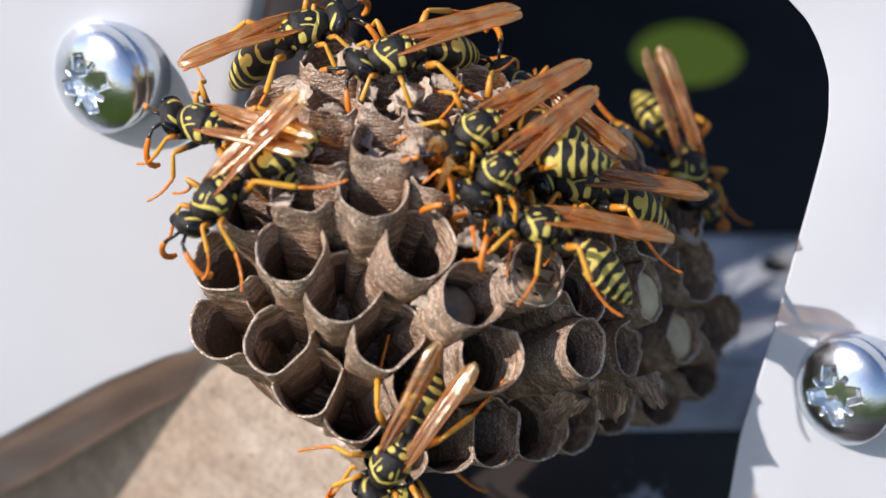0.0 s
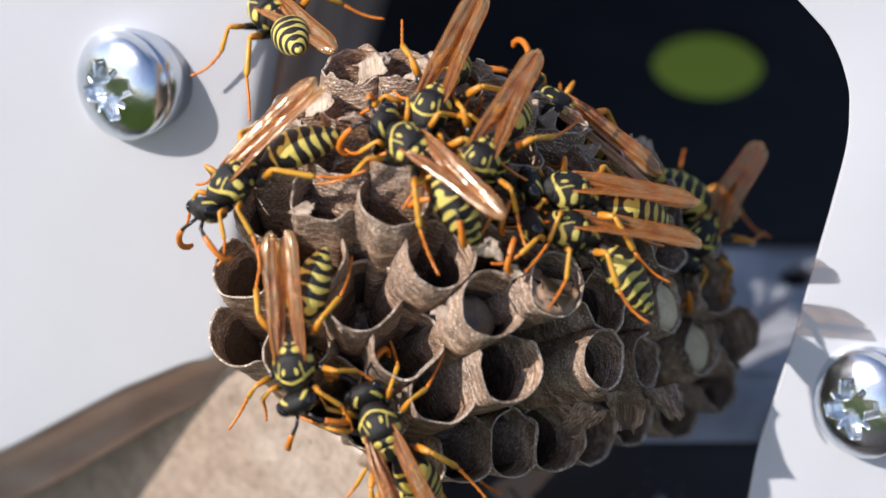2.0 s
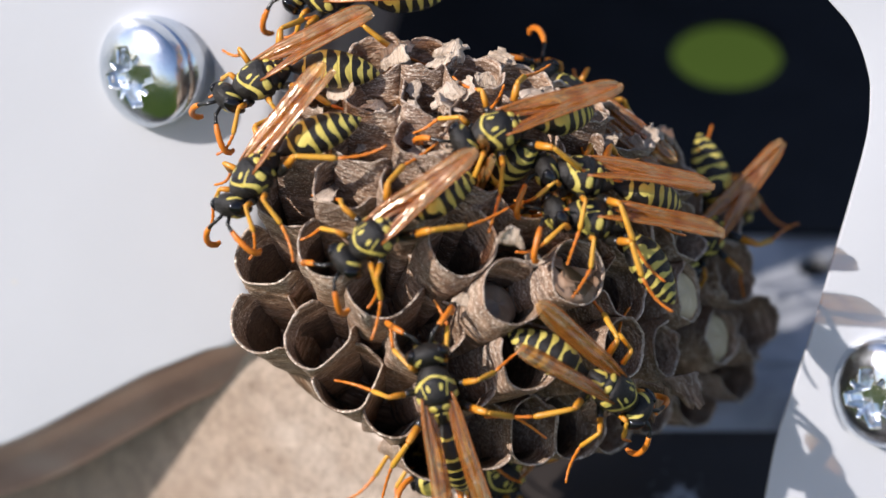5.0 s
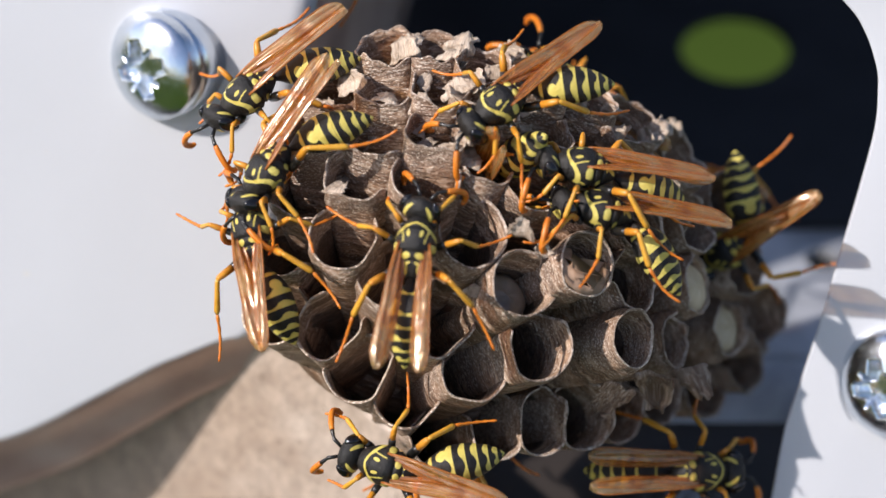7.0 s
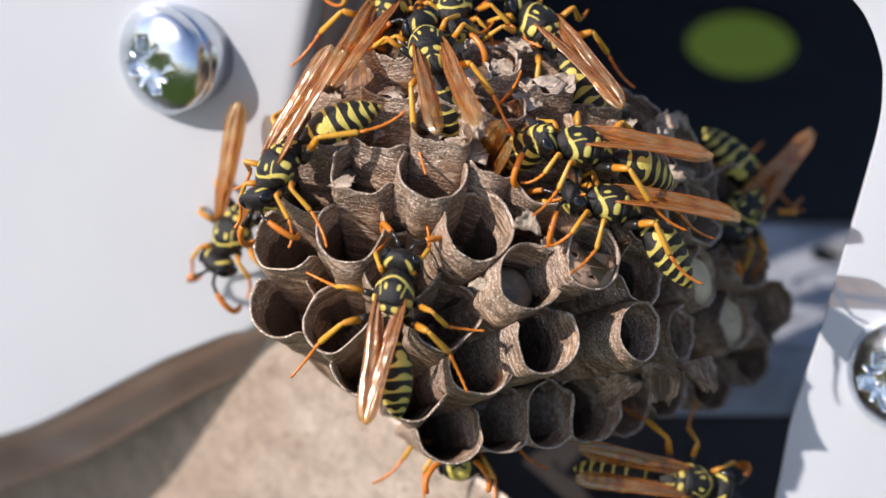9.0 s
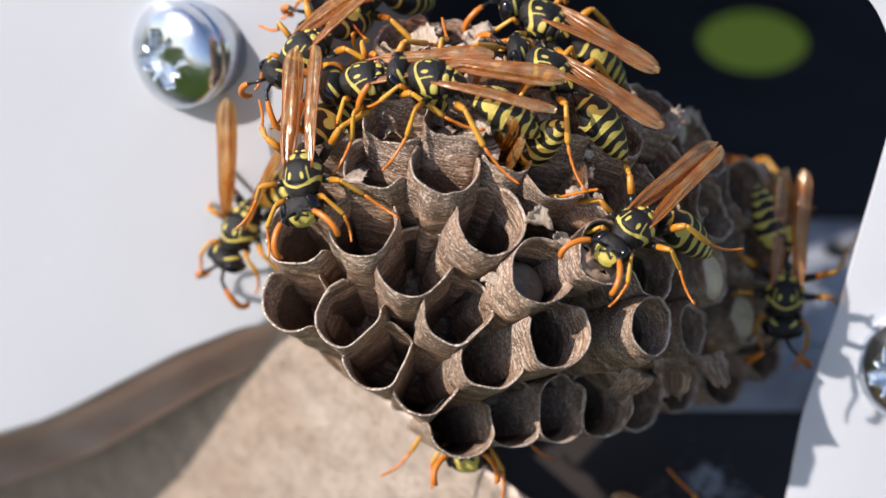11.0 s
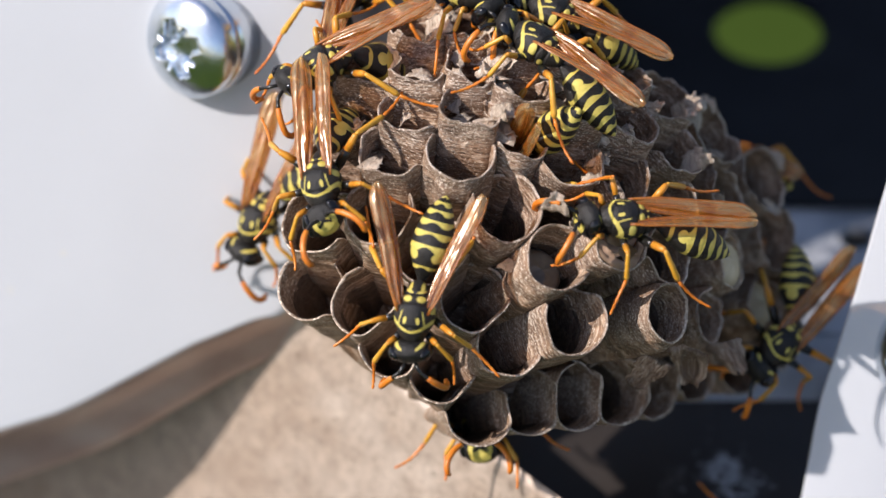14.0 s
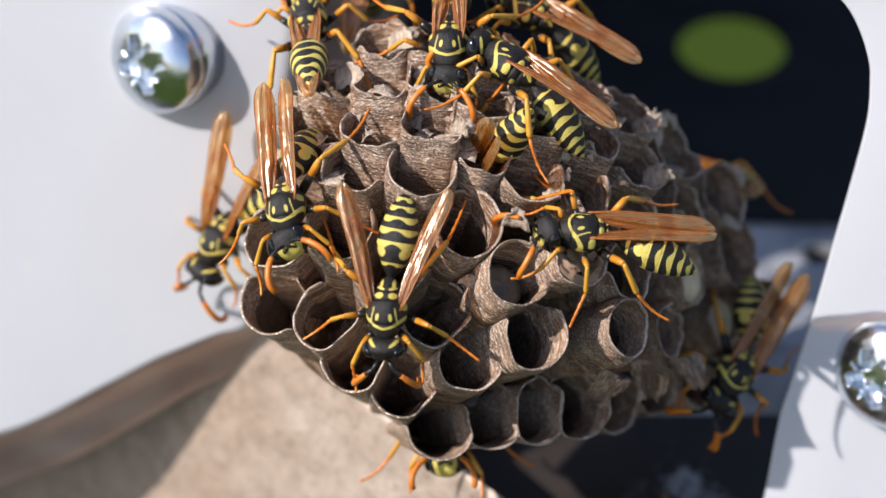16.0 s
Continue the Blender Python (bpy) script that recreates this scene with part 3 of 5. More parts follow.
def cell_rings(c, ci):
    rng = random.Random(100 + ci)
    radii, full, above, free = cell_outline(c)
    wave = [rng.uniform(-1, 1) for _ in range(4)]
    lift = []
    for i in range(NA):
        th = 2 * math.pi * i / NA
        p = c.mouth + (c.ex * math.cos(th) + c.ey * math.sin(th)) * radii[i]
        h = 0.18 * (wave[0] * math.cos(th) + wave[1] * math.sin(th)) + 0.14 * (wave[2] * math.cos(2 * th) + wave[3] * math.sin(2 * th))
        torn = 1.0 + 0.12 * max(0.0, c.mouth.y - 4) + 0.14 * max(0.0, c.mouth.x - 19)
        h += 0.55 * noise.noise(p * 0.33) + torn * (0.30 * noise.noise(p * 0.9 + Vector((0, 0, 7))) + 0.16 * noise.noise(p * 2.2))
        # the mouth is cut partly along the comb's face
        flat = dome(p.x, p.y) + c.proud - p.z
        h += max(0.1, 0.5 - 0.07 * max(0.0, c.mouth.y - 4)) * max(-1.6, min(1.6, flat * c.axis.z))
        # pointed where three cells meet, sagging between
        h += 0.42 * (radii[i] - 2.75)
        # the wall ends low where the next cell's own wall stands above it
        h -= min(2.6, max(0.0, above[i] - 0.15) * 1.3)
        lift.append(h)
    lift = [0.25 * lift[i - 1] + 0.5 * lift[i] + 0.25 * lift[(i + 1) % NA] for i in range(NA)]
    rough = [0.05 * noise.noise(Vector((i * 0.9, ci * 2.3, 1))) for i in range(NA)]

    def ring(depth, inset, narrow=1.0, flare=0.0, spread=0.0):
        """The tube's outline at a depth below its mouth; depth 0 follows the torn edge."""
        out = []
        fade = max(0.0, 1 - max(0.0, depth) / 5.0)
        for i in range(NA):
            th = 2 * math.pi * i / NA
            z = -depth + (lift[i] + rough[i]) * fade
            deep = min(1.0, max(0.0, depth - 0.1) / 2.6)
            wide = radii[i] + (full[i] - radii[i]) * (1 - (1 - deep) ** 2.2) * spread
            r = wide * (1 - (0.010 + 0.026 * free[i]) * max(0.0, -z)) * narrow - inset
            q = Vector((r * math.cos(th), r * math.sin(th), z))
            w = 0.17 * noise.noise(Vector((q.x * 0.5 + ci, q.y * 0.5, z * 0.8))) + 0.08 * noise.noise(Vector((q.x * 1.3, q.y * 1.3 + ci, z * 2.2))) + 0.035 * noise.noise(Vector((q.x * 0.5, q.y * 0.5 + ci, z * 6.0)))
            w *= min(1.0, 0.35 + 0.3 * max(0.0, depth))
            s = (r + w + flare) / max(r, 0.2)
            out.append((q.x * s, q.y * s, z))
        return out
    return ring, radii


def wall_uv(me, count):
    """Lays a sheet's own lines round the tube (u, mm) and along it (v, mm), for the paper's growth rings."""
    layer = me.uv_layers.new(name="wall")
    for poly in me.polygons:
        cols = [me.loops[li].vertex_index % count for li in poly.loop_indices]
        wrap = max(cols) - min(cols) > count // 2
        for li, col in zip(poly.loop_indices, cols):
            co = me.vertices[me.loops[li].vertex_index].co
            k = col + (count if wrap and col < count // 2 else 0)
            layer.data[li].uv = (k / count * 17.0, co.z / MM)
    return me


def nest():
    comb_cells()
    root = new("wasp_nest")
    root.matrix_world = Matrix.Translation(at(0, 0, 0)) @ turn_to(Vector((1, 0, 0)), Vector((0, 1, 0)), Vector((0, 0, 1)))
    tagged(root, "open grey-brown paper wasp nest of hexagonal cells", "wasp nest")
    for ci, c in enumerate(SITES):
        ring, radii = cell_rings(c, ci)
        n = c.length
        rings = [ring(n, 0.0, 0.9, 0, 1)] + [ring(d, 0.0, 1, 0, 1) for d in (8.0, 5.5, 4.4, 3.6, 3.0, 2.5, 2.1, 1.75, 1.45, 1.15, 0.9, 0.67)] + [ring(0.45, 0.0, 1, 0, 1), ring(0.2, 0.0, 1.0, 0.03), ring(0.06, 0.0, 1.0, 0.05), ring(0.0, 0.03, 1.0, 0.05),
                 ring(0.0, 0.10, 1.0, 0.04), ring(0.1, 0.16), ring(0.4, 0.18)] + [ring(d, 0.20) for d in (0.7, 1.0, 1.4, 1.8, 2.3, 2.9, 3.6, 4.6, 6.0, 8.0)] + [ring(n - 1.6, 0.2, 0.97), ring(n - 0.9, 0.2, 0.86), ring(n - 0.5, 0.2, 0.62)]
        ob = part("cell", wall_uv(grid_mesh("cell", rings), NA), M_PAPER, root)
        ob.matrix_local = Matrix.Translation(c.mouth * MM) @ c.turn.to_4x4()
        top = [ring(0.10, -0.01, 1.0, 0.04), ring(0.0, 0.0, 1.0, 0.06), ring(-0.05, 0.04, 1.0, 0.05), ring(-0.05, 0.10, 1.0, 0.05), ring(0.02, 0.14, 1.0, 0.02), ring(0.12, 0.17)]
        part("rim", wall_uv(grid_mesh("rim", top), NA), M_RIM, ob)
        # darker lining from 3.4 mm down: the depth's shade put into the colour
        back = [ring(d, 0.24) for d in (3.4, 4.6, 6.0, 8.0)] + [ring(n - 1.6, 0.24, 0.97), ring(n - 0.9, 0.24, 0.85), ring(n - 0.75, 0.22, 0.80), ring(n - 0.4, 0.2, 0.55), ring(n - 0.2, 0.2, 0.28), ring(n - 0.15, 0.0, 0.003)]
        part("cell_floor", wall_uv(grid_mesh("cell_floor", back), NA), M_BROOD_SHADE, ob, "cell bottom with brood stain and recess shade in its colour")
        if c.filled:
            fill_cell(c, ci, ob, min(radii) * 0.95)
    comb_back(root)
    scraps(root)
    flaps(root)


def fill_cell(c, ci, ob, rr):
    """A cocoon's silk cap, a larva deep inside, or a torn lid hanging at the mouth."""
    cap = []
    if c.filled == "lid":
        for i in range(5):
            line = []
            for k in range(25):
                th = radians(150 + 9.5 * k)
                r = rr * (1.03 - (0.30 + 0.35 * noise.noise(Vector((k * 0.55, ci, 3)))) * i / 4)
                line.append((r * math.cos(th), r * math.sin(th), -0.5 + 0.5 * i / 4 + 0.5 * noise.noise(Vector((k * 0.4, i * 0.7, ci)))))
            cap.append(line)
        lower = [[(x, y, z - 0.12) for x, y, z in reversed(line)] for line in cap]
        me = grid_mesh("torn_lid", [a + b for a, b in zip(cap, lower)], caps=True)
    else:
        steep, base_z, wide = {"cocoon": (1.5, -1.6, 1.0), "larva": (0.9, -4.2, 0.86)}[c.filled]
        for i in range(9):
            t = i / 8 * math.pi / 2
            cap.append([(rr * wide * math.cos(t) * math.cos(2 * math.pi * k / 24), rr * wide * math.cos(t) * math.sin(2 * math.pi * k / 24),
                         base_z + steep * math.sin(t) + 0.3 * noise.noise(Vector((math.cos(k * 0.26), math.sin(k * 0.26), ci + i * 0.35)))) for k in range(24)])
        me = grid_mesh("cap", cap, caps=True)
    part({"cocoon": "cocoon_cap", "larva": "larva", "lid": "torn_lid"}[c.filled], me,
         {"cocoon": M_SILK, "larva": M_LARVA, "lid": M_PAPER}[c.filled], ob,
         {"cocoon": "cream silk cocoon cap", "larva": "pale larva", "lid": "torn brown paper lid"}[c.filled])


def comb_back(root):
    """The backing behind the cells and the stalk that carries the comb."""
    rings = []
    for q in (0.02, 0.3, 0.6, 0.85, 1.0):
        ring2 = []
        for k in range(48):
            th = 2 * math.pi * k / 48
            uu, vv = 4 + 20 * q * math.cos(th), 0.5 + 15 * q * math.sin(th)
            ring2.append((uu * 0.85 - 1.5, vv * 0.85 - 3.5, dome(uu, vv) - 10.0 - 2.0 * q))
        rings.append(ring2)
    rings += [[(5 + (x - 5) * 0.6, y * 0.6 - 3, z - 6) for x, y, z in rings[-1]], [(5 + (x - 5) * 0.1, y * 0.1 - 5, -26) for x, y, z in rings[-1]], [(5 + (x - 5) * 0.1, y * 0.1 - 8, -44) for x, y, z in rings[-1]]]
    part("comb_back", wall_uv(grid_mesh("comb_back", rings), 48), M_PAPER, root)


def flake(i, size, slim):
    """A crumpled torn flake of pale paper, standing on its broad end."""
    grid = []
    for k in range(8):
        t = k / 7
        half = size * (1.0 - 0.6 * t ** 1.6 + 0.28 * noise.noise(Vector((k * 1.1, i * 3.7, 1)))) * slim
        grid.append([(half * q + 0.5 * t * size * math.sin(i), size * (1.6 * t + 0.35 * noise.noise(Vector((q * 2, i, t * 2)))),
                      0.55 * size * (q * q * math.cos(i * 1.7) + math.sin(2.2 * t + i)) * 0.7 + 0.40 * noise.noise(Vector((q * 1.9, t * 3.5, i * 2.1)))) for q in (-1.0, -0.66, -0.33, 0.0, 0.33, 0.66, 1.0)])
    return wall_uv(grid_mesh("paper_scrap", grid, close_u=False), 7)


def scraps(root):
    """Torn pale paper between the cells: a few large wedges, and many crumpled flakes on the worn upper rows."""
    spots = [(7.4, 1.6, 3.0, -14, 1.25, 24), (2.7, 9.6, 1.8, 8, 1.0, 24), (20.2, 10.6, 2.0, 20, 1.1, 24), (3.2, -3.6, 1.6, -20, 0.7, 24), (9.6, -0.2, 1.6, 10, 0.8, 10), (12.4, 3.0, 1.2, -30, 0.9, 10)]
    rng = random.Random(8)
    for c in SITES:
        if c.mouth.y < 5.5 - 0.22 * max(0.0, c.mouth.x - 8):
            continue
        for _ in range(2 if c.mouth.y < 9 else 3):
            th = rng.uniform(0, 6.28)
            p = c.mouth + (c.ex * math.cos(th) + c.ey * math.sin(th)) * c.reach
            spots.append((p.x, p.y, p.z - dome(p.x, p.y) + 0.6, rng.uniform(-60, 60), rng.uniform(0.7, 1.3), rng.uniform(-60, 0)))
    for i, (u, v, up, a, size, tip) in enumerate(spots):
        ob = part("paper_scrap", flake(i, size, rng.uniform(0.9, 1.6)), M_FLAKE, root, "torn pale paper scrap")
        ob.matrix_local = pose(u * MM, v * MM, (dome(u, v) + up - 1.4) * MM, tip, rng.uniform(-40, 0), a)
        thicken(ob, (0, 0, 1), 0.07)


def flaps(root):
    """Ragged brown ends of broken cell walls that hang at the worn low corner of the nest."""
    rng = random.Random(21)
    for i, (u, v, w, a, size) in enumerate(((16.6, -11.6, -5.0, 150, 2.0), (19.6, -10.6, -6.5, 172, 2.2), (22.8, -10.2, -9.0, 195, 1.9))):
        ob = part("broken_wall", flake(40 + i, size, rng.uniform(0.7, 1.0)), M_PAPER, root, "ragged broken cell wall")
        ob.matrix_local = pose(u * MM, v * MM, w * MM, rng.uniform(-30, 10), rng.uniform(-30, 30), a)
        thicken(ob, (0, 0, 1), 0.12)


# ---- wasps ----
def marked(me, value):
    """Stores on a mesh how far each place lies inside a yellow marking."""
    a = me.attributes.new("marking", "FLOAT", "POINT")
    for i, vert in enumerate(me.vertices):
        a.data[i].value = value(vert.co / MM)
    return me


def blob(n, m, shape):
    """Rings of a closed form: shape(t, angle) with t from 0 to 1 along it."""
    return [[shape(i / n, 2 * math.pi * k / m) for k in range(m)] for i in range(n + 1)]


def oval(x, y, cx, cy, rx, ry):
    return 1.0 - math.hypot((x - cx) / rx, (y - cy) / ry)


def thorax_mesh():
    def shape(t, a):
        x = 2.75 - 5.4 * t
        r = math.sin(math.pi * min(1, max(0, 0.035 + 0.93 * t))) ** 0.52
        w = 1.84 * r * (1.0 if t < 0.55 else 1 - 0.32 * (t - 0.55) / 0.45)
        h = 1.76 * r * (1.0 if t < 0.5 else 1 - 0.25 * (t - 0.5) / 0.5)
        dent = 0.10 * math.exp(-((t - 0.62) / 0.025) ** 2) + 0.10 * math.exp(-((t - 0.76) / 0.025) ** 2) + 0.06 * math.exp(-((t - 0.2) / 0.02) ** 2)
        return (x, w * (1 - dent) * math.sin(a), h * (1 - dent) * math.cos(a) - 0.1 * t)

    def value(p):
        x, y, z = p
        ay = abs(y)
        best = -1.0
        collar = 2.02 - 0.10 * ay - 0.34 * ay * ay
        best = max(best, (0.10 + 0.05 * ay - abs(x - collar)) / 0.22 if z > -0.6 else -1)
        if z > 0.1:
            best = max(best, oval(x - 0.5 * (ay - 0.6), ay, 1.02, 0.58, 0.34, 0.17), oval(x, ay, -0.92, 0.60, 0.30, 0.40), oval(x + 0.3 * ay, ay, -1.42, 0.55, 0.13, 0.40), oval(x - 0.5 * ay, ay, -2.25, 0.55, 0.50, 0.17))
            best = max(best, oval(x, ay, -0.12, 1.62, 0.36, 0.30), (0.07 - abs(ay - 1.02 - 0.22 * (x - 0.7))) / 0.2 if 0.1 < x < 1.35 else -1)
        else:
            best = max(best, oval(x, z, 0.45, -0.5, 0.45, 0.28), oval(x, z, -1.1, -0.4, 0.22, 0.42))
        return 0.5 + max(-0.5, min(0.5, best * 0.9))
    return marked(grid_mesh("thorax", blob(72, 80, shape), caps=True), value)


def abdomen_mesh():
    def shape(t, a):
        x = -7.9 * t
        if t < 0.12:
            r = 0.32 + 0.55 * (t / 0.12) ** 1.5
        else:
            q = (t - 0.12) / 0.88
            r = 0.87 + 1.18 * math.sin(min(1.0, q / 0.36) * math.pi / 2) if q < 0.36 else 2.05 * max(0.0, 1 - ((q - 0.36) / 0.64) ** 2.05) ** 0.75
        step = 0.0
        for b in (0.20, 0.44, 0.585, 0.715, 0.83, 0.925):
            step += 0.10 * max(0.0, 1 - abs(t - b + 0.012) / 0.012)
        r = max(0.05, r - 0.4 * step * r / 2.3)
        bend = -1.2 * t * t
        return (x, r * 0.86 * math.sin(a), r * 0.80 * math.cos(a) + bend)

    def value(p):
        x, y, z = p
        t = -x / 7.9
        zc = -1.2 * t * t
        a = math.atan2(y, (z - zc))
        best = -1.0
        for b, w, deep in ((0.20, 0.030, 0.012), (0.44, 0.040, 0.052), (0.585, 0.034, 0.040), (0.715, 0.034, 0.036), (0.83, 0.030, 0.028), (0.925, 0.032, 0.02), (1.0, 0.035, 0.0)):
            width = w + deep * (0.5 - 0.5 * math.cos(4 * a)) * (1 if abs(a) < 2.2 else 0.5) - 0.012 * math.cos(a * 2) * (abs(a) < 0.4)
            s = b - t
            best = max(best, min(s + 0.004, width - s) / 0.035)
        if 0.2 < t < 0.42:
            best = max(best, 1.3 * (1 - math.hypot((t - 0.315) / 0.062, (abs(a) - 0.82) / 0.40)))
        return 0.5 + max(-0.5, min(0.5, best * 0.8))
    return marked(grid_mesh("abdomen", blob(150, 72, shape), caps=True), value)


def head_mesh():
    def shape(t, a):
        x = 1.1 - 2.1 * t
        r = math.sin(math.pi * min(1, max(0, 0.04 + 0.92 * t))) ** 0.5
        return (x, 1.86 * r * math.sin(a), 1.5 * r * math.cos(a) - 0.25 * (1 - t))

    def value(p):
        x, y, z = p
        ay = abs(y)
        best = -1.0
        if x > 0.15:
            best = max(best, oval(y, z, 0, -0.85, 1.0, 0.70) * 1.2, oval(ay, z, 0.9, -0.15, 0.22, 0.55), (0.12 - abs(z - 0.1 - 0.1 * ay)) / 0.3 if ay < 0.75 else -1)
        if z > -0.3:
            best = max(best, oval(x + 0.5 * (ay - 1.0), ay, -0.66, 1.05, 0.17, 0.50))
        return 0.5 + max(-0.5, min(0.5, best * 0.9))
    return marked(grid_mesh("head", blob(48, 64, shape), caps=True), value)


def eye_mesh():
    def shape(t, a):
        r = math.sin(math.pi * min(1, max(0, 0.03 + 0.94 * t))) ** 0.6
        return (0.72 * r * math.cos(a), 0.55 * r * math.sin(a), 1.15 - 2.3 * t)
    return grid_mesh("eye", blob(16, 20, shape), caps=True)


def wing_blade(t, q):
    """A place on a folded wing, t along it from the root and q across it from the inner to the leading edge."""
    w = (0.50 + 0.80 * min(1, t / 0.25) ** 0.8 + 0.62 * min(1, t / 0.75)) * max(0.0, 1 - max(0, (t - 0.80) / 0.20) ** 2.4 * 0.97) ** 0.6
    pleat = 0.13 * math.sin(q * math.pi * 5 + 2 * t) * (1 - 0.5 * t) + 0.40 * math.sin(q * math.pi) * min(1, 3 * t)
    return (-11.6 * t, -0.45 * w + w * q - 0.1 * math.sin(t * 3), pleat + 0.30 * math.sin(t * 2.6) + 0.06 * noise.noise(Vector((t * 10, q * 6, 2))))


def wing_mesh():
    """A folded wing: a long narrow pleated blade pointing back along -x."""
    rings = []
    for i in range(37):
        top = [wing_blade(i / 36, k / 14) for k in range(15)]
        rings.append(top + [(x, y, z - 0.03) for x, y, z in reversed(top)])
    return grid_mesh("wing", rings, caps=True)


def vein_mesh(line):
    pts = []
    for i in range(17):
        t = 0.01 + 0.94 * i / 16
        x, y, z = wing_blade(t, line + 0.10 * math.sin(3.4 * t + line * 9) * (line < 0.9))
        pts.append((x, y, z + 0.015))
    return grid_mesh("vein", tube(pts, [(0.095 - 0.055 * i / 16) if line > 0.9 else (0.036 - 0.016 * i / 16) for i in range(17)], 6), caps=True)


def antenna_meshes(side):
    base = [(0, 0, 0), (0.9, 0.55 * side, 0.45)]
    flag = [(0.85, 0.5 * side, 0.42), (1.3, 1.05 * side, 0.4), (1.9, 1.7 * side, 0.1), (2.5, 2.25 * side, -0.5), (2.85, 2.5 * side, -1.2), (2.8, 2.5 * side, -1.9), (2.45, 2.35 * side, -2.2)]
    line = spline(flag, 4)
    dark = 5
    rad = [0.15 + 0.13 * min(1, i / 8) - 0.12 * max(0, i - 20) / 4 for i in range(len(line))]
    rad = [r * (1 + 0.06 * math.sin(i * 2.6)) for i, r in enumerate(rad)]
    return (grid_mesh("scape", tube([Vector(p) for p in base] + line[1:dark + 1], [0.15, 0.19] + [r * 0.85 for r in rad[1:dark + 1]], 10), caps=True),
            grid_mesh("flagellum", tube(line[dark:], rad[dark:], 10), caps=True))


LEGS = (("front", 1.7, 0.9, (2.8, 2.1, 0.1), (4.0, 3.2, -1.5), (6.0, 3.1, -3.0)),
        ("middle", 0.3, 1.1, (0.9, 3.9, 0.5), (0.9, 5.2, -1.7), (2.5, 7.9, -3.2)),
        ("hind", -1.3, 1.0, (-3.2, 3.5, 0.9), (-5.3, 5.0, -1.4), (-8.9, 6.3, -3.2)))


def leg_parts(root, side, spec, shift):
    name, x, y, knee, ankle, toe = spec
    o = Vector((x, y * side, -1.25))
    leg = new("leg")
    leg.parent = root
    leg.location = o * MM
    k, a, e = [Vector((p[0] + shift * (0.5, 1.0, 1.3)[i], p[1] * side, p[2])) - o for i, p in enumerate((knee, ankle, toe))]
    thick = 1.25 if name == "hind" else 1.0
    fm = k * 0.55
    part("femur_base", grid_mesh("femur_base", tube([(0, 0, 0), k * 0.2, k * 0.42, fm], [0.27 * thick, 0.36 * thick, 0.34 * thick, 0.29 * thick], 10), caps=True), M_DARK, leg)
    part("femur", grid_mesh("femur", tube([fm, k * 0.8, k * 0.96, k], [0.285 * thick, 0.27 * thick, 0.22 * thick, 0.16], 10), caps=True), M_ORANGE, leg)
    d = a - k
    part("tibia", grid_mesh("tibia", tube([k, k + d * 0.08, k + d * 0.5, k + d * 0.9, a], [0.15, 0.18 * thick, 0.21 * thick, 0.235 * thick, 0.16], 10), caps=True), M_YELLOW, leg)
    g = e - a
    pts, rad = [], []
    for i in range(11):
        t = i / 10
        pts.append(a + g * t + Vector((0, 0, -0.45 * math.sin(t * math.pi))))
        rad.append((0.155 + (0.035 if i % 2 else -0.03)) * (1 - 0.3 * t))
    part("tarsus", grid_mesh("tarsus", tube(pts, rad, 8), caps=True), M_TARSUS, leg)
    return leg


WASP_MESH = {}


def build_wasp(shifts, spread):
    """One paper wasp with its parts; shifts sets the stance of its six legs, spread how far its wings stand apart."""
    root = new("paper_wasp")
    tagged(root, "black and yellow paper wasp with orange legs and amber wings", "wasp", "wasps on the nest")
    if not WASP_MESH:
        WASP_MESH.update(thorax=thorax_mesh(), abdomen=abdomen_mesh(), head=head_mesh(), eye=eye_mesh(), wing=wing_mesh(),
                         veins=[vein_mesh(q) for q in (0.98, 0.10, 0.33, 0.57, 0.80)], antenna={s: antenna_meshes(s) for s in (1, -1)})
    part("thorax", WASP_MESH["thorax"], M_SHELL, root)
    ab = part("abdomen", WASP_MESH["abdomen"], M_SHELL, root, "black abdomen with scalloped yellow bands")
    ab.location = Vector((-2.45, 0, -0.40)) * MM
    hd = part("head", WASP_MESH["head"], M_SHELL, root)
    hd.location = Vector((3.5, 0, -0.3)) * MM
    for s in (1, -1):
        e = part("eye", WASP_MESH["eye"], M_EYE, hd)
        e.matrix_local = pose(0.1 * MM, s * 1.42 * MM, 0.1 * MM, s * 12, 8, s * -20)
        scape, flag = WASP_MESH["antenna"][s]
        a = part("antenna", flag, M_TARSUS, hd, "orange curled antenna")
        a.location = Vector((0.85, 0.35 * s, 0.3)) * MM
        part("scape", scape, M_DARK, a)
        w = part("wing", WASP_MESH["wing"], M_WING, root, "folded translucent amber wing")
        w.matrix_local = pose(0.35 * MM, s * 1.10 * MM, 0.95 * MM, s * 30, 3, -s * spread) @ Matrix.Diagonal((1, s, 1, 1))
        for me in WASP_MESH["veins"]:
            part("vein", me, M_VEIN, w)
    i = 0
    for s in (1, -1):
        for spec in LEGS:
            leg_parts(root, s, spec, shifts[i])
            i += 1
    return root


HABITS = {"warmer": "resting against a capped cocoon", "neighbour": "resting close beside another wasp",
          "edge_sitter": "clinging to the rim of the nest", "rambler": "with orange legs wandering over the comb",
          "crosser": "walking from cell to cell, wings folded", "climber": "climbing over open cells, amber wings folded",
          "topper": "turning about on the upper cells", "shoulder": "sitting on the upper cells, wings folded",
          "cell_feeder": "with its head deep in a cell", "far_sitter": "sitting behind the outermost cells",
          "drowser": "dozing behind the nest", "underside": "hanging beneath the lowest cells", "visitor": "climbing up from below the nest"}


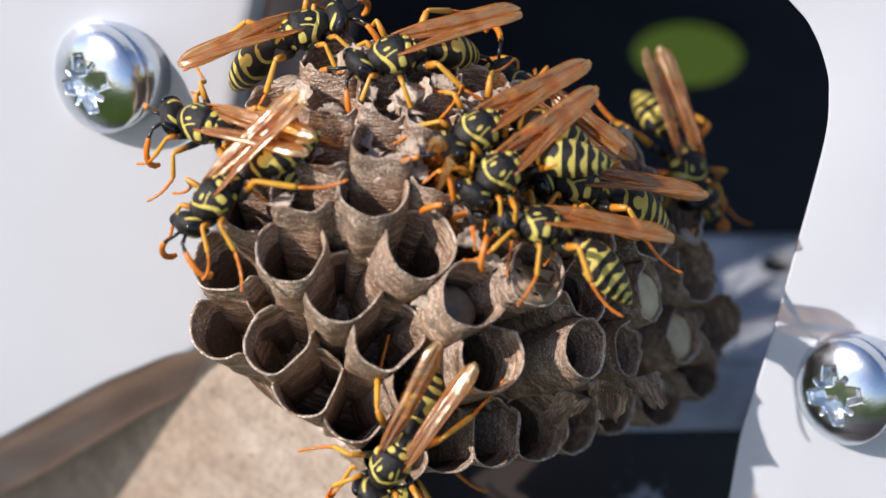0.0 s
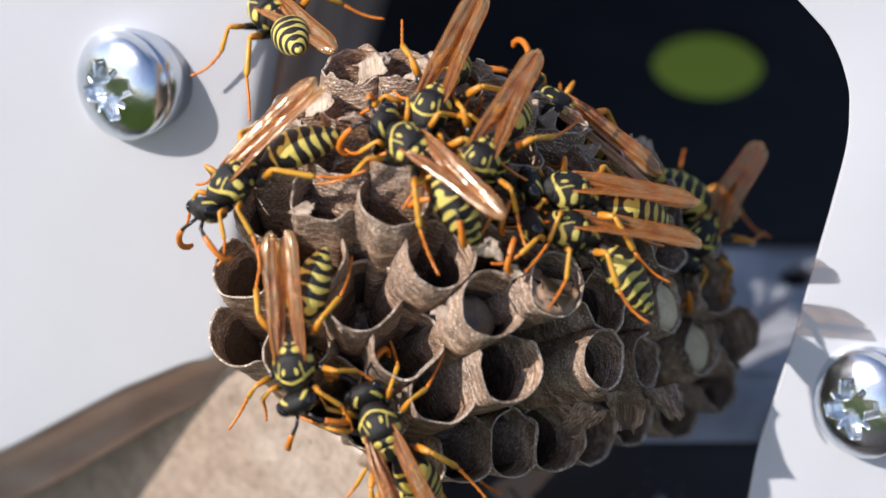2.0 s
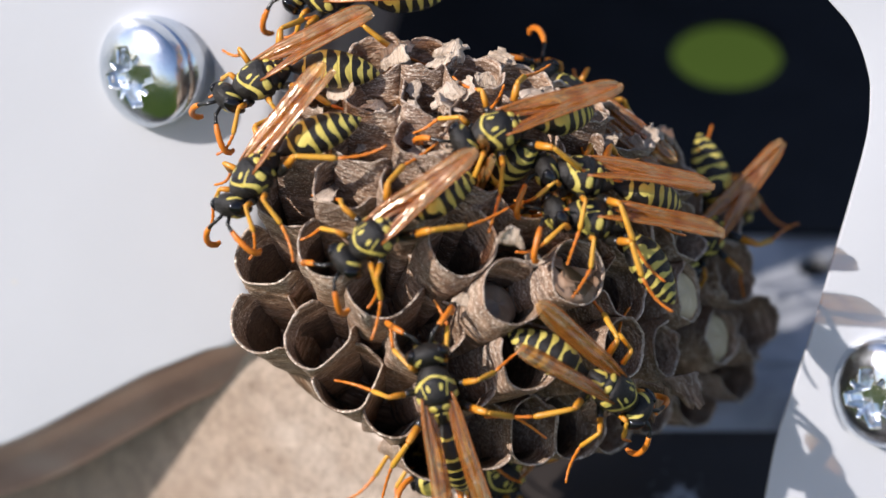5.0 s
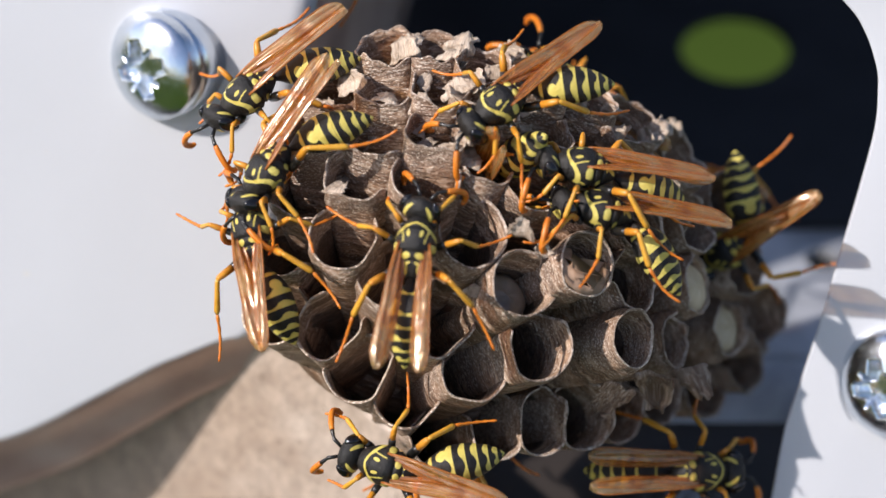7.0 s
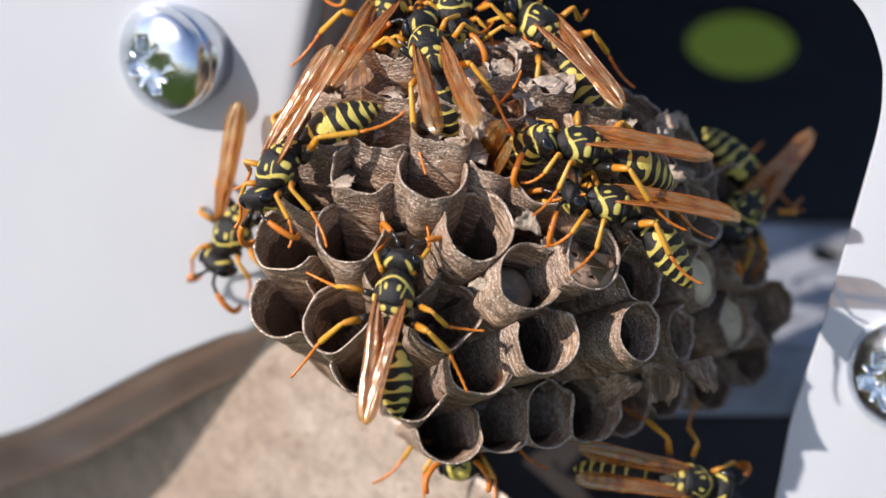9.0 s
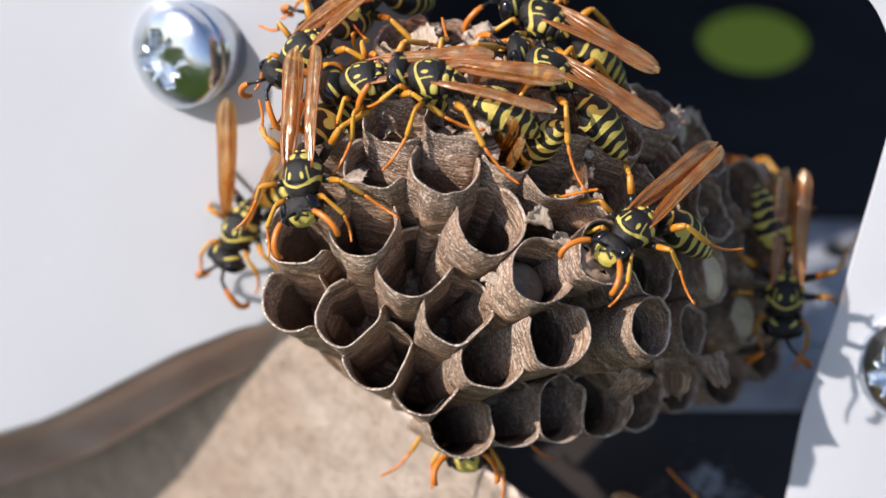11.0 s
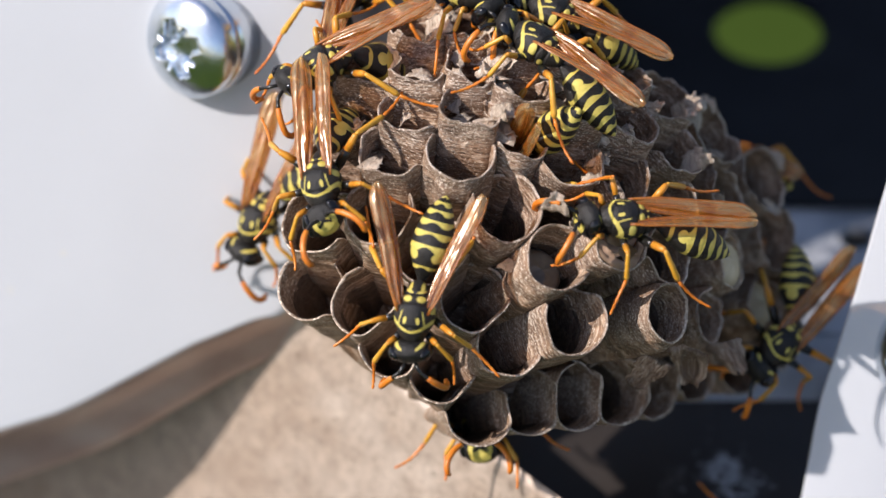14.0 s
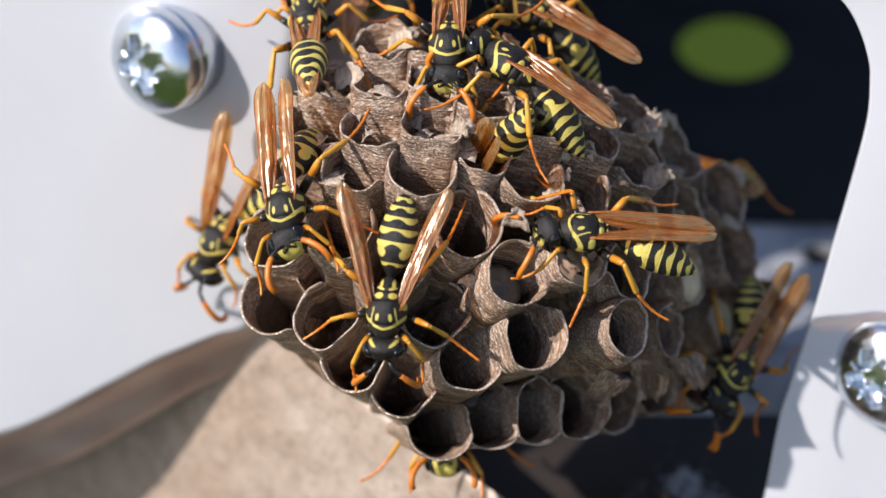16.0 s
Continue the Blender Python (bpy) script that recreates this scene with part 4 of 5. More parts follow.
def swarm():
    plans = (((0.5, -0.6, 0.7, -0.6, 0.8, -0.5), -3), ((-0.7, 0.9, -0.4, 0.6, -0.8, 0.9), -5), ((0.2, 1.3, -0.8, 0.9, 0.1, 0.2), 0))
    firsts = [build_wasp(*p) for p in plans]
    made = {}
    for i, name in enumerate(NAMES):
        k = i % 3
        made[name] = firsts[k] if i < 3 else copy_thing(firsts[k], Matrix.Identity(4))
        if name in HABITS:
            tagged(made[name], "black and yellow paper wasp " + HABITS[name], "wasp", "wasps on the nest")
    return made


def sit(u, v, w, heading, rise=0.0, roll=0.0):
    """The pose of a wasp with its thorax at u, v, w over the comb, its heading in degrees from the right, anticlockwise, its head raised by rise."""
    e = 0.8
    n = Vector(((dome(u - e, v) - dome(u + e, v)) / (2 * e), (dome(u, v - e) - dome(u, v + e)) / (2 * e), 1)).normalized()
    n = Vector((0, 0.2, 0.98)) if abs(u) > 30 or abs(v) > 24 else (n * 0.55 + Vector((-0.06, 0.24, 0.42))).normalized()
    h, r = radians(heading), radians(rise)
    f = Vector((math.cos(h) * math.cos(r), math.sin(h) * math.cos(r), math.sin(r)))
    n = (n - f * f.dot(n)).normalized()
    return Matrix.Translation(at(u, v, w)) @ turn_to(f, n.cross(f), n) @ pose(0, 0, 0, roll, 0, 0)


NAMES = ("warmer", "neighbour", "edge_sitter", "rambler", "crosser", "climber", "topper", "shoulder", "cell_feeder", "far_sitter", "backer", "lurker", "underside", "visitor", "drowser")


def piece(thing, name):
    """The parts of a thing whose names begin with name."""
    return [o for o in thing.children if o.name.split(".")[0] == name]


def gait(thing, rows, seed, tuck=0):
    """Swings the six legs, three and three, as the wasp covers ground, and stirs them a little as it rests; tuck draws them in under the body."""
    rng = random.Random(seed)
    for i, leg in enumerate(piece(thing, "leg")):
        base, phase, keys = leg.location.copy(), (i % 3 + i // 3) % 2 * math.pi, []
        rest = rng.uniform(-7, 7)
        for (t0, m0), (t1, m1) in zip(rows, rows[1:]):
            way = (m1.translation - m0.translation).length / MM
            turn = m0.to_quaternion().rotation_difference(m1.to_quaternion()).angle
            effort = min(1.0, way / (t1 - t0) / 7 + turn / (t1 - t0) / 2)
            n = max(1, min(12, round((t1 - t0) / 0.25)))
            for k in range(n):
                t = t0 + (t1 - t0) * k / n
                phase += min(1.3, (way / 5 + turn) / n)
                swing, up = rest + 17 * effort * math.sin(phase), 9 * effort * max(0.0, math.cos(phase))
                keys.append((t, Matrix.Translation(base) @ pose(0, 0, 0, (up - tuck) * (1 if base.y > 0 else -1), 0, swing)))
        keys.append((rows[-1][0], keys[-1][1]))
        walk(leg, keys)


def bend(thing, turns):
    """Bends the abdomen at its waist and turns the head: rows of seconds, abdomen aside, abdomen down, head aside, head down, in degrees."""
    ab, hd = piece(thing, "abdomen")[0], piece(thing, "head")[0]
    low, top = ab.location.copy(), hd.location.copy()
    walk(ab, [(t, Matrix.Translation(low) @ pose(0, 0, 0, 0, -down, aside)) for t, aside, down, face, nod in turns])
    walk(hd, [(t, Matrix.Translation(top) @ pose(0, 0, 0, 0, nod, face)) for t, aside, down, face, nod in turns])


def hold_wings(thing, rows):
    """Parts and lifts both wings: rows of seconds, degrees aside from the folded place, degrees up."""
    for wing in piece(thing, "wing"):
        root, rest = Matrix.Translation(wing.location), wing.rotation_euler.to_matrix().to_4x4()
        side = 1 if wing.location.y > 0 else -1
        walk(wing, [(t, root @ pose(0, 0, 0, 0, up, -side * aside) @ rest) for t, aside, up in rows])


def fan(thing, start, end):
    """A wasp that fans air: its wings stand off its back and beat from a start to an end time."""
    rows = [(0, 0, 0), (start - 0.4, 0, 0)]
    for k in range(int((end - start) / 0.08)):
        beat = math.sin(2.1 * k)
        rows.append((start + 0.08 * k, 16 + 8 * beat, 14 + 12 * beat))
    hold_wings(thing, rows + [(end, 16, 14)])


def motions():
    wasp = WASPS["warmer"]
    rows = [(0, sit(13.74, 3.41, 4.72, 166, 8, 28)),
            (0.5, sit(14.54, 3.83, 3.90, 166, 9, 28)),
            (1, sit(14.49, 3.79, 3.96, 166, 9, 28)),
            (2, sit(14.50, 3.97, 3.87, 166, 9, 28)),
            (3, sit(14.61, 3.86, 3.82, 166, 9, 28)),
            (4, sit(14.80, 3.82, 3.66, 166, 10, 28)),
            (6.5, sit(14.62, 4.04, 3.74, 166, 9, 28)),
            (7.5, sit(14.60, 4.01, 3.76, 166, 9, 28)),
            (9, sit(14.92, 3.93, 3.50, 166, 10, 28)),
            (11.5, sit(16.07, 1.05, 3.35, 228, 32, 17)),
            (12, sit(14.76, 1.36, 4.57, 176, 16, 17)),
            (12.5, sit(14.49, 1.20, 4.82, 172, 14, 17)),
            (13, sit(14.06, 1.36, 5.14, 175, 14, 17)),
            (14, sit(13.72, 0.97, 5.41, 175, 13, 17)),
            (14.5, sit(13.65, 0.98, 5.47, 175, 13, 17)),
            (15, sit(13.74, 1.17, 5.40, 175, 13, 17)),
            (15.5, sit(13.69, 1.16, 5.44, 175, 13, 17)),
            (16, sit(13.63, 1.16, 5.48, 175, 13, 17))]
    walk(wasp, rows)
    gait(wasp, rows, 0)
    bend(wasp, [(0, -25, 16, 28, 25), (0.5, -29, 20, 28, 25), (1, -28, 20, 28, 25), (2, -29, 20, 24, 25), (3, -29, 20, 23, 25), (4, -29, 20, 25, 25), (6.5, -30, 22, 28, 25), (7.5, -30, 22, 26, 25), (9, -30, 20, 23, 25), (11.5, -58, 28, 3, -35), (12, -16, 7, 16, 0), (12.5, 1, 11, 24, 0), (13, -8, 12, 20, 0), (14, -7, 9, 18, 0), (14.5, -10, 7, 11, 0), (15, -12, 5, 16, 0), (15.5, -20, -7, 13, 0), (16, -20, -7, 20, 0)])
    wasp = WASPS["neighbour"]
    rows = [(0, sit(17.31, 6.87, -0.79, 168, 14, 20)),
            (1, sit(15.57, 6.65, 1.51, 168, 12, 20)),
            (2, sit(14.46, 7.32, 2.35, 168, 10, 20)),
            (3, sit(13.81, 7.45, 2.91, 168, 10, 20)),
            (4, sit(14.36, 7.66, 2.28, 168, 10, 20)),
            (6.5, sit(13.14, 7.74, 3.36, 168, 8, 20)),
            (7.5, sit(13.12, 7.73, 3.38, 168, 8, 20)),
            (8, sit(12.03, 8.20, 3.99, 168, 7, 20)),
            (8.5, sit(12.21, 8.68, 3.60, 168, 7, 20)),
            (9, sit(12.45, 9.09, 3.18, 168, 7, 20)),
            (11.5, sit(7.11, 16.20, 0.93, 142, -10, 10)),
            (12, sit(6.34, 16.09, 1.63, 142, -12, 10)),
            (13, sit(6.36, 16.51, 1.15, 142, -13, 10)),
            (14, sit(6.08, 16.39, 1.49, 142, -14, 10)),
            (15, sit(6.60, 16.61, 0.85, 142, -11, 10)),
            (16, sit(7.00, 16.12, 1.10, 142, -10, 10))]
    walk(wasp, rows)
    gait(wasp, rows, 1)
    bend(wasp, [(0, 14, 15, 1, 25), (1, 18, 9, 4, 25), (2, 14, 6, 16, 25), (3, 15, 5, 16, 25), (4, 18, 11, 15, 25), (6.5, 15, 7, 22, 25), (7.5, 9, 12, 26, 25), (8, 19, 14, 28, 25), (8.5, 22, 16, 19, 25), (9, 18, 18, 14, 25), (11.5, -3, 12, 28, 25), (12, 3, 10, 27, 25), (13, -1, 14, 28, 25), (14, 1, 13, 28, 25), (15, -4, 15, 26, 25), (16, -2, 12, 7, 25)])
    wasp = WASPS["edge_sitter"]
    rows = [(0, sit(-14.37, 6.44, 3.97, 221, -3, 22)),
            (0.5, sit(-14.25, 8.35, 3.63, 221, -1, 22)),
            (1, sit(-14.35, 8.04, 3.65, 221, -2, 22)),
            (2, sit(-14.72, 8.36, 3.33, 221, -2, 22)),
            (3, sit(-14.76, 8.20, 3.34, 221, -2, 22)),
            (4, sit(-14.85, 7.97, 3.35, 224, -1, 22)),
            (6.5, sit(-14.72, 7.68, 3.50, 232, 2, 22)),
            (7.5, sit(-14.61, 7.44, 3.62, 234, 3, 22)),
            (8, sit(-14.34, 7.58, 3.77, 236, 4, 22)),
            (9, sit(-14.33, 7.49, 3.80, 236, 4, 22)),
            (11.5, sit(-13.25, 5.81, 4.77, 270, 22, 0)),
            (12, sit(-13.25, 5.34, 4.84, 270, 22, 0)),
            (13, sit(-13.17, 5.05, 4.93, 270, 22, 0)),
            (14, sit(-13.13, 4.50, 5.02, 272, 22, 0)),
            (14.5, sit(-13.07, 4.21, 5.09, 272, 22, 0)),
            (15, sit(-12.79, 3.98, 5.27, 273, 22, 0)),
            (15.5, sit(-12.96, 3.87, 5.19, 273, 22, 0)),
            (16, sit(-12.93, 3.66, 5.23, 273, 22, 0))]
    walk(wasp, rows)
    gait(wasp, rows, 2)
    bend(wasp, [(0, -4, 3, 17, 25), (0.5, -11, 10, 22, 25), (1, -11, 11, 25, 25), (2, -10, 10, 23, 25), (3, -8, 7, 23, 25), (4, -10, 8, 23, 25), (6.5, -21, 15, 17, 25), (7.5, -23, 16, 22, 25), (8, -26, 17, 28, 25), (9, -23, 14, 28, 25), (11.5, -21, 21, 18, -40), (12, -15, 23, 19, -40), (13, -12, 26, 21, -40), (14, -12, 29, 26, -40), (14.5, -11, 28, 25, -40), (15, -9, 31, 22, -40), (15.5, -13, 28, 21, -35), (16, -15, 25, 22, -35)])
    wasp = WASPS["rambler"]
    rows = [(0, sit(-15.42, 12.66, 0.64, 163, -24, 0)),
            (0.5, sit(-15.26, 6.90, 3.30, 208, -9, 0)),
            (1, sit(-11.69, -3.80, 5.69, 250, 3, 0)),
            (1.5, sit(-10.09, -6.97, 5.73, 272, 6, 0)),
            (2, sit(-9.54, -7.28, 5.87, 274, 6, 0)),
            (2.5, sit(-6.63, -9.20, 6.16, 310, 9, 0)),
            (3, sit(-4.22, -9.59, 6.47, 325, 8, 0)),
            (3.5, sit(1.35, -4.41, 8.33, 390, -1, 0)),
            (4, sit(11.30, -4.47, 6.26, 390, -12, 0)),
            (4.7, sit(15.43, -8.26, 3.75, 330, -22, 0)),
            (5.6, sit(17.63, -16.25, -1.52, 324, -28, 0)),
            (6.5, sit(19.42, -19.71, -8.44, 365, -27, 0)),
            (7, sit(23.90, -19.67, -13.83, 360, -18, 0)),
            (7.5, sit(22.55, -20.59, -13.01, 350, -15, 0)),
            (8, sit(22.52, -20.86, -13.07, 350, -15, 0)),
            (9, sit(22.26, -21.38, -13.03, 350, -15, 0)),
            (9.8, sit(22.93, -23.46, -14.25, 345, -15, 0)),
            (10.6, sit(23.70, -28.77, -16.94, 335, 5, 0)),
            (16, sit(26.02, -31.76, -20.37, 335, 5, 0))]
    walk(wasp, rows)
    gait(wasp, rows, 3)
    bend(wasp, [(0, -8, 23, 28, 25), (0.5, -34, 18, 28, 25), (1, -25, 1, 16, 25), (1.5, -28, -3, 16, 25), (2, -25, -5, 18, 25), (2.5, -29, -10, 16, 25), (3, -23, -12, 13, 25), (3.5, -1, 17, 5, 25), (4, -2, 6, 0, 25), (4.7, 0, 12, 0, 22), (5.6, 0, 12, 0, 22), (6.5, -4, 22, 3, 25), (7, -4, 13, 4, 25), (7.5, 7, 11, -5, 25), (8, 2, 11, -2, 25), (9, 0, 10, 1, 25), (9.8, 9, 11, 2, 25), (10.6, 21, -6, 3, 25), (16, 20, -6, 7, 25)])
    hold_wings(wasp, [(0, 2, 0), (2.5, 2, 0), (3, 13, -2), (4, 13, -2), (6, 5, 0), (16, 5, 0)])
    wasp = WASPS["crosser"]
    rows = [(0, sit(10.29, 8.32, 5.05, 218, 24, 0)),
            (0.5, sit(7.93, 7.85, 6.53, 188, 12, 0)),
            (1, sit(4.23, 8.69, 7.51, 180, 0, 0)),
            (1.5, sit(-0.52, 9.76, 7.23, 162, -11, 0)),
            (2, sit(0.73, 11.18, 6.51, 138, -20, 0)),
            (2.5, sit(1.42, 10.23, 7.03, 82, -25, 0)),
            (3, sit(-1.77, 12.04, 5.83, 128, -26, 0)),
            (3.5, sit(-1.32, 12.61, 5.46, 128, -27, 0)),
            (4, sit(-1.61, 12.57, 5.47, 128, -27, 0)),
            (4.7, sit(-2.74, 6.89, 8.25, 198, -1, 0)),
            (5.5, sit(-7.59, -1.72, 7.85, 243, -6, 0)),
            (6, sit(-10.86, -0.95, 6.90, 309, 6, 0)),
            (6.25, sit(-11.47, -0.21, 6.70, 374, 13, 0)),
            (6.5, sit(-12.16, 0.78, 5.79, 435, -8, 0)),
            (7, sit(-16.16, 1.84, 3.23, 460, -17, 0)),
            (7.5, sit(-18.67, 3.59, 1.11, 475, -24, 0)),
            (8, sit(-19.64, 4.29, -4.00, 490, -58, 0)),
            (8.5, sit(-19.15, 3.06, -5.00, 540, -58, 0)),
            (9, sit(-19.28, 1.94, -16.50, 602, 1, 0)),
            (11.5, sit(-19.67, 1.66, -16.50, 602, 1, 0)),
            (12, sit(-19.64, 1.52, -16.50, 602, 1, 0)),
            (13, sit(-19.57, 1.70, -16.50, 602, 1, 0)),
            (14, sit(-19.47, 1.52, -16.50, 602, 1, 0)),
            (14.5, sit(-19.30, 1.05, -16.50, 602, 1, 0)),
            (15, sit(-19.67, 0.94, -16.50, 602, 1, 0)),
            (15.5, sit(-19.66, 0.72, -16.50, 602, 0, 0)),
            (16, sit(-19.75, 0.98, -16.50, 602, 1, 0))]
    walk(wasp, rows)
    gait(wasp, rows, 4)
    bend(wasp, [(0, -47, -14, 12, 25), (0.5, -15, -12, 7, 25), (1, -4, -4, 7, 25), (1.5, -6, 9, 14, 25), (2, -12, 19, 17, 25), (2.5, 14, 21, -15, 25), (3, -8, 23, 15, 25), (3.5, -11, 24, 28, 25), (4, -5, 23, 9, 25), (4.7, 0, 12, 0, 22), (5.5, 0, 12, 0, 22), (6, 0, 12, 0, 22), (6.25, 0, 12, 0, 22), (6.5, 3, 5, -9, 25), (7, 7, 16, -8, 25), (7.5, 14, 23, -0, 25), (8, -17, -17, 4, 25), (8.5, -20, -30, -15, 25), (9, -55, -30, -7, 25), (11.5, -54, -30, -7, 25), (12, -54, -30, -7, 25), (13, -54, -30, -7, 25), (14, -54, -30, -8, 25), (14.5, -53, -30, -7, 25), (15, -53, -30, -7, 25), (15.5, -53, -30, -7, 25), (16, -53, -30, -7, 25)])
    fan(wasp, 9.0, 16.0)
    wasp = WASPS["climber"]
    rows = [(0, sit(0.48, -16.72, 3.23, 238, -5, 0)),
            (0.5, sit(-2.77, -17.06, 2.80, 220, -8, 0)),
            (1, sit(-6.47, -15.14, 3.39, 178, -10, 0)),
            (1.5, sit(-4.59, -17.13, 2.51, 155, -6, 0)),
            (2, sit(-2.02, -13.41, 5.01, 113, -2, 0)),
            (2.5, sit(1.64, -12.89, 5.41, 90, 0, 0)),
            (3, sit(2.34, -11.07, 6.24, 88, -1, 0)),
            (3.5, sit(4.02, -8.80, 6.99, 85, -4, 0)),
            (4, sit(3.78, -15.27, 3.98, 90, 2, 0)),
            (5, sit(1.00, -11.26, 6.46, 104, 13, 0)),
            (6, sit(-3.02, -6.31, 7.83, 104, 7, 0)),
            (6.5, sit(-4.04, -2.61, 8.23, 105, -12, 0)),
            (7, sit(-1.81, 0.62, 8.66, 83, -12, 0)),
            (7.5, sit(-0.51, 5.17, 8.41, 68, -14, 0)),
            (8, sit(-0.49, 10.09, 7.07, 92, -26, 0)),
            (8.5, sit(-0.66, 15.14, 3.30, 108, -36, 0)),
            (9, sit(-1.20, 17.54, 0.62, 107, -39, 0)),
            (9.8, sit(-1.18, 20.97, -0.84, 172, -8, 0)),
            (10.6, sit(-0.62, 17.06, 3.43, 165, -9, 0)),
            (11.5, sit(-4.09, 11.76, 5.77, 172, -9, 0)),
            (12, sit(-5.55, 9.42, 6.80, 185, -6, 0)),
            (12.5, sit(-4.05, 3.69, 8.26, 243, 11, 0)),
            (13, sit(-5.30, -3.47, 7.91, 246, 5, 0)),
            (13.5, sit(-6.99, -6.00, 7.05, 232, -2, 0)),
            (14, sit(-4.87, -6.96, 7.23, 262, 4, 0)),
            (14.5, sit(-5.26, -5.43, 7.55, 266, 6, 0)),
            (15, sit(-4.07, -5.41, 7.75, 272, 7, 0)),
            (15.5, sit(-3.98, -5.54, 7.73, 266, 6, 0)),
            (16, sit(-3.96, -5.41, 7.76, 265, 6, 0))]
    walk(wasp, rows)
    gait(wasp, rows, 5)
    bend(wasp, [(0, 14, 19, -4, 25), (0.5, 21, 17, -28, 25), (1, 20, 5, -27, 25), (1.5, 33, 4, -21, 25), (2, 19, 43, -0, 25), (2.5, 2, 45, -4, 25), (3, 1, 39, -7, 25), (3.5, 1, 30, -16, 25), (4, -1, 47, -5, 25), (5, 0, 12, 0, 22), (6, 0, 12, 0, 22), (6.5, -7, 35, -2, 25), (7, 0, 8, -13, 25), (7.5, 2, 46, -6, 25), (8, -12, 20, 8, 25), (8.5, -19, 31, 2, 25), (9, 4, 54, 28, 25), (9.8, 0, 12, 0, 22), (10.6, 0, 12, 0, 22), (11.5, -23, 16, 17, 25), (12, -19, 9, 27, 25), (12.5, -29, -8, 19, 25), (13, -17, -6, 16, 25), (13.5, -8, -2, 7, 25), (14, -9, -8, 6, 25), (14.5, -12, -9, 3, 25), (15, -7, -11, 12, 25), (15.5, -4, -11, 3, 25), (16, -6, -10, 2, 25)])
    hold_wings(wasp, [(0, 4, 0), (12.5, 4, 0), (13, 10, 0), (14, 19, -3), (16, 19, -3)])
    wasp = WASPS["topper"]
    rows = [(0, sit(1.39, 18.67, -0.76, 192, 4, 0)),
            (0.5, sit(1.24, 19.72, -2.20, 190, 3, 0)),
            (1, sit(1.14, 18.53, -0.57, 188, 2, 0)),
            (1.5, sit(1.20, 17.28, 0.99, 205, 10, 0)),
            (2, sit(2.44, 14.92, 3.52, 243, 29, 0)),
            (2.5, sit(1.42, 13.95, 4.45, 254, 31, 0)),
            (3, sit(1.92, 18.39, -0.40, 230, 24, 0)),
            (3.5, sit(-2.60, 20.06, -2.88, 183, -2, 0)),
            (4, sit(-8.61, 18.76, -2.23, 190, -2, 0)),
            (6.5, sit(-16.18, 14.77, -1.66, 215, 3, 0)),
            (7.5, sit(-16.80, 14.30, -1.70, 218, 3, 0)),
            (8, sit(-15.27, 15.04, -1.28, 225, 9, 0)),
            (8.25, sit(-13.04, 15.60, 1.75, 155, -23, 0)),
            (8.375, sit(-12.00, 16.60, 0.05, 102, -19, 0)),
            (8.5, sit(-10.96, 17.59, -1.65, 50, -16, 0)),
            (9, sit(-4.78, 21.89, -6.00, 60, -28, 0)),
            (9.3, sit(-6.04, 20.82, -3.09, 110, -24, 0)),
            (9.6, sit(-7.29, 19.75, -0.19, 159, -19, 0)),
            (10.2, sit(-9.94, 18.80, 0.09, 197, -1, 0)),
            (11.5, sit(-14.04, 16.94, -2.52, 222, 9, 0)),
            (12, sit(-12.99, 17.81, -0.19, 190, -10, 0)),
            (12.125, sit(-11.86, 18.46, -0.36, 134, -19, 0)),
            (12.25, sit(-10.74, 19.10, -0.53, 78, -27, 0)),
            (12.5, sit(-8.50, 20.34, -1.20, 15, -1, 0)),
            (13, sit(-5.46, 21.78, -2.37, 9, -2, 0)),
            (13.8, sit(-1.63, 22.30, -2.64, -18, 16, 0)),
            (14.5, sit(0.55, 20.27, -3.00, -90, 28, 0)),
            (15, sit(-1.71, 21.46, -4.94, -90, 28, 0)),
            (15.5, sit(-1.62, 20.79, -3.88, -98, 28, 0)),
            (16, sit(1.48, 18.19, -0.13, -94, 28, 0))]
    walk(wasp, rows)
    gait(wasp, rows, 6)
    bend(wasp, [(0, 32, 35, 20, 25), (0.5, 21, 39, 25, 25), (1, 26, 37, 24, 25), (1.5, 23, 42, 21, 25), (2, 13, 26, -7, 25), (2.5, 4, 17, -6, 25), (3, 16, 27, 7, 25), (3.5, 22, 35, 25, 25), (4, -25, 18, 21, 25), (6.5, -18, 6, 11, 25), (7.5, -18, 5, 26, 25), (8, -8, 23, 4, 25), (8.25, 0, 12, 0, 22), (8.5, 50, -30, -1, 25), (9, -70, 55, -12, 25), (9.6, 0, 12, 0, 22), (10.2, 0, 12, 0, 22), (11.5, 56, 39, 4, 25), (12, 0, 12, 0, 22), (12.25, 0, 12, 0, 22), (12.5, 0, 12, 0, 22), (13, 0, 12, 0, 22), (13.8, 0, 12, 0, 22), (14.5, 5, 44, -5, -30), (15, 5, 37, 0, -30), (15.5, 8, 28, -8, -30), (16, 5, 25, -4, -20)])
    wasp = WASPS["shoulder"]
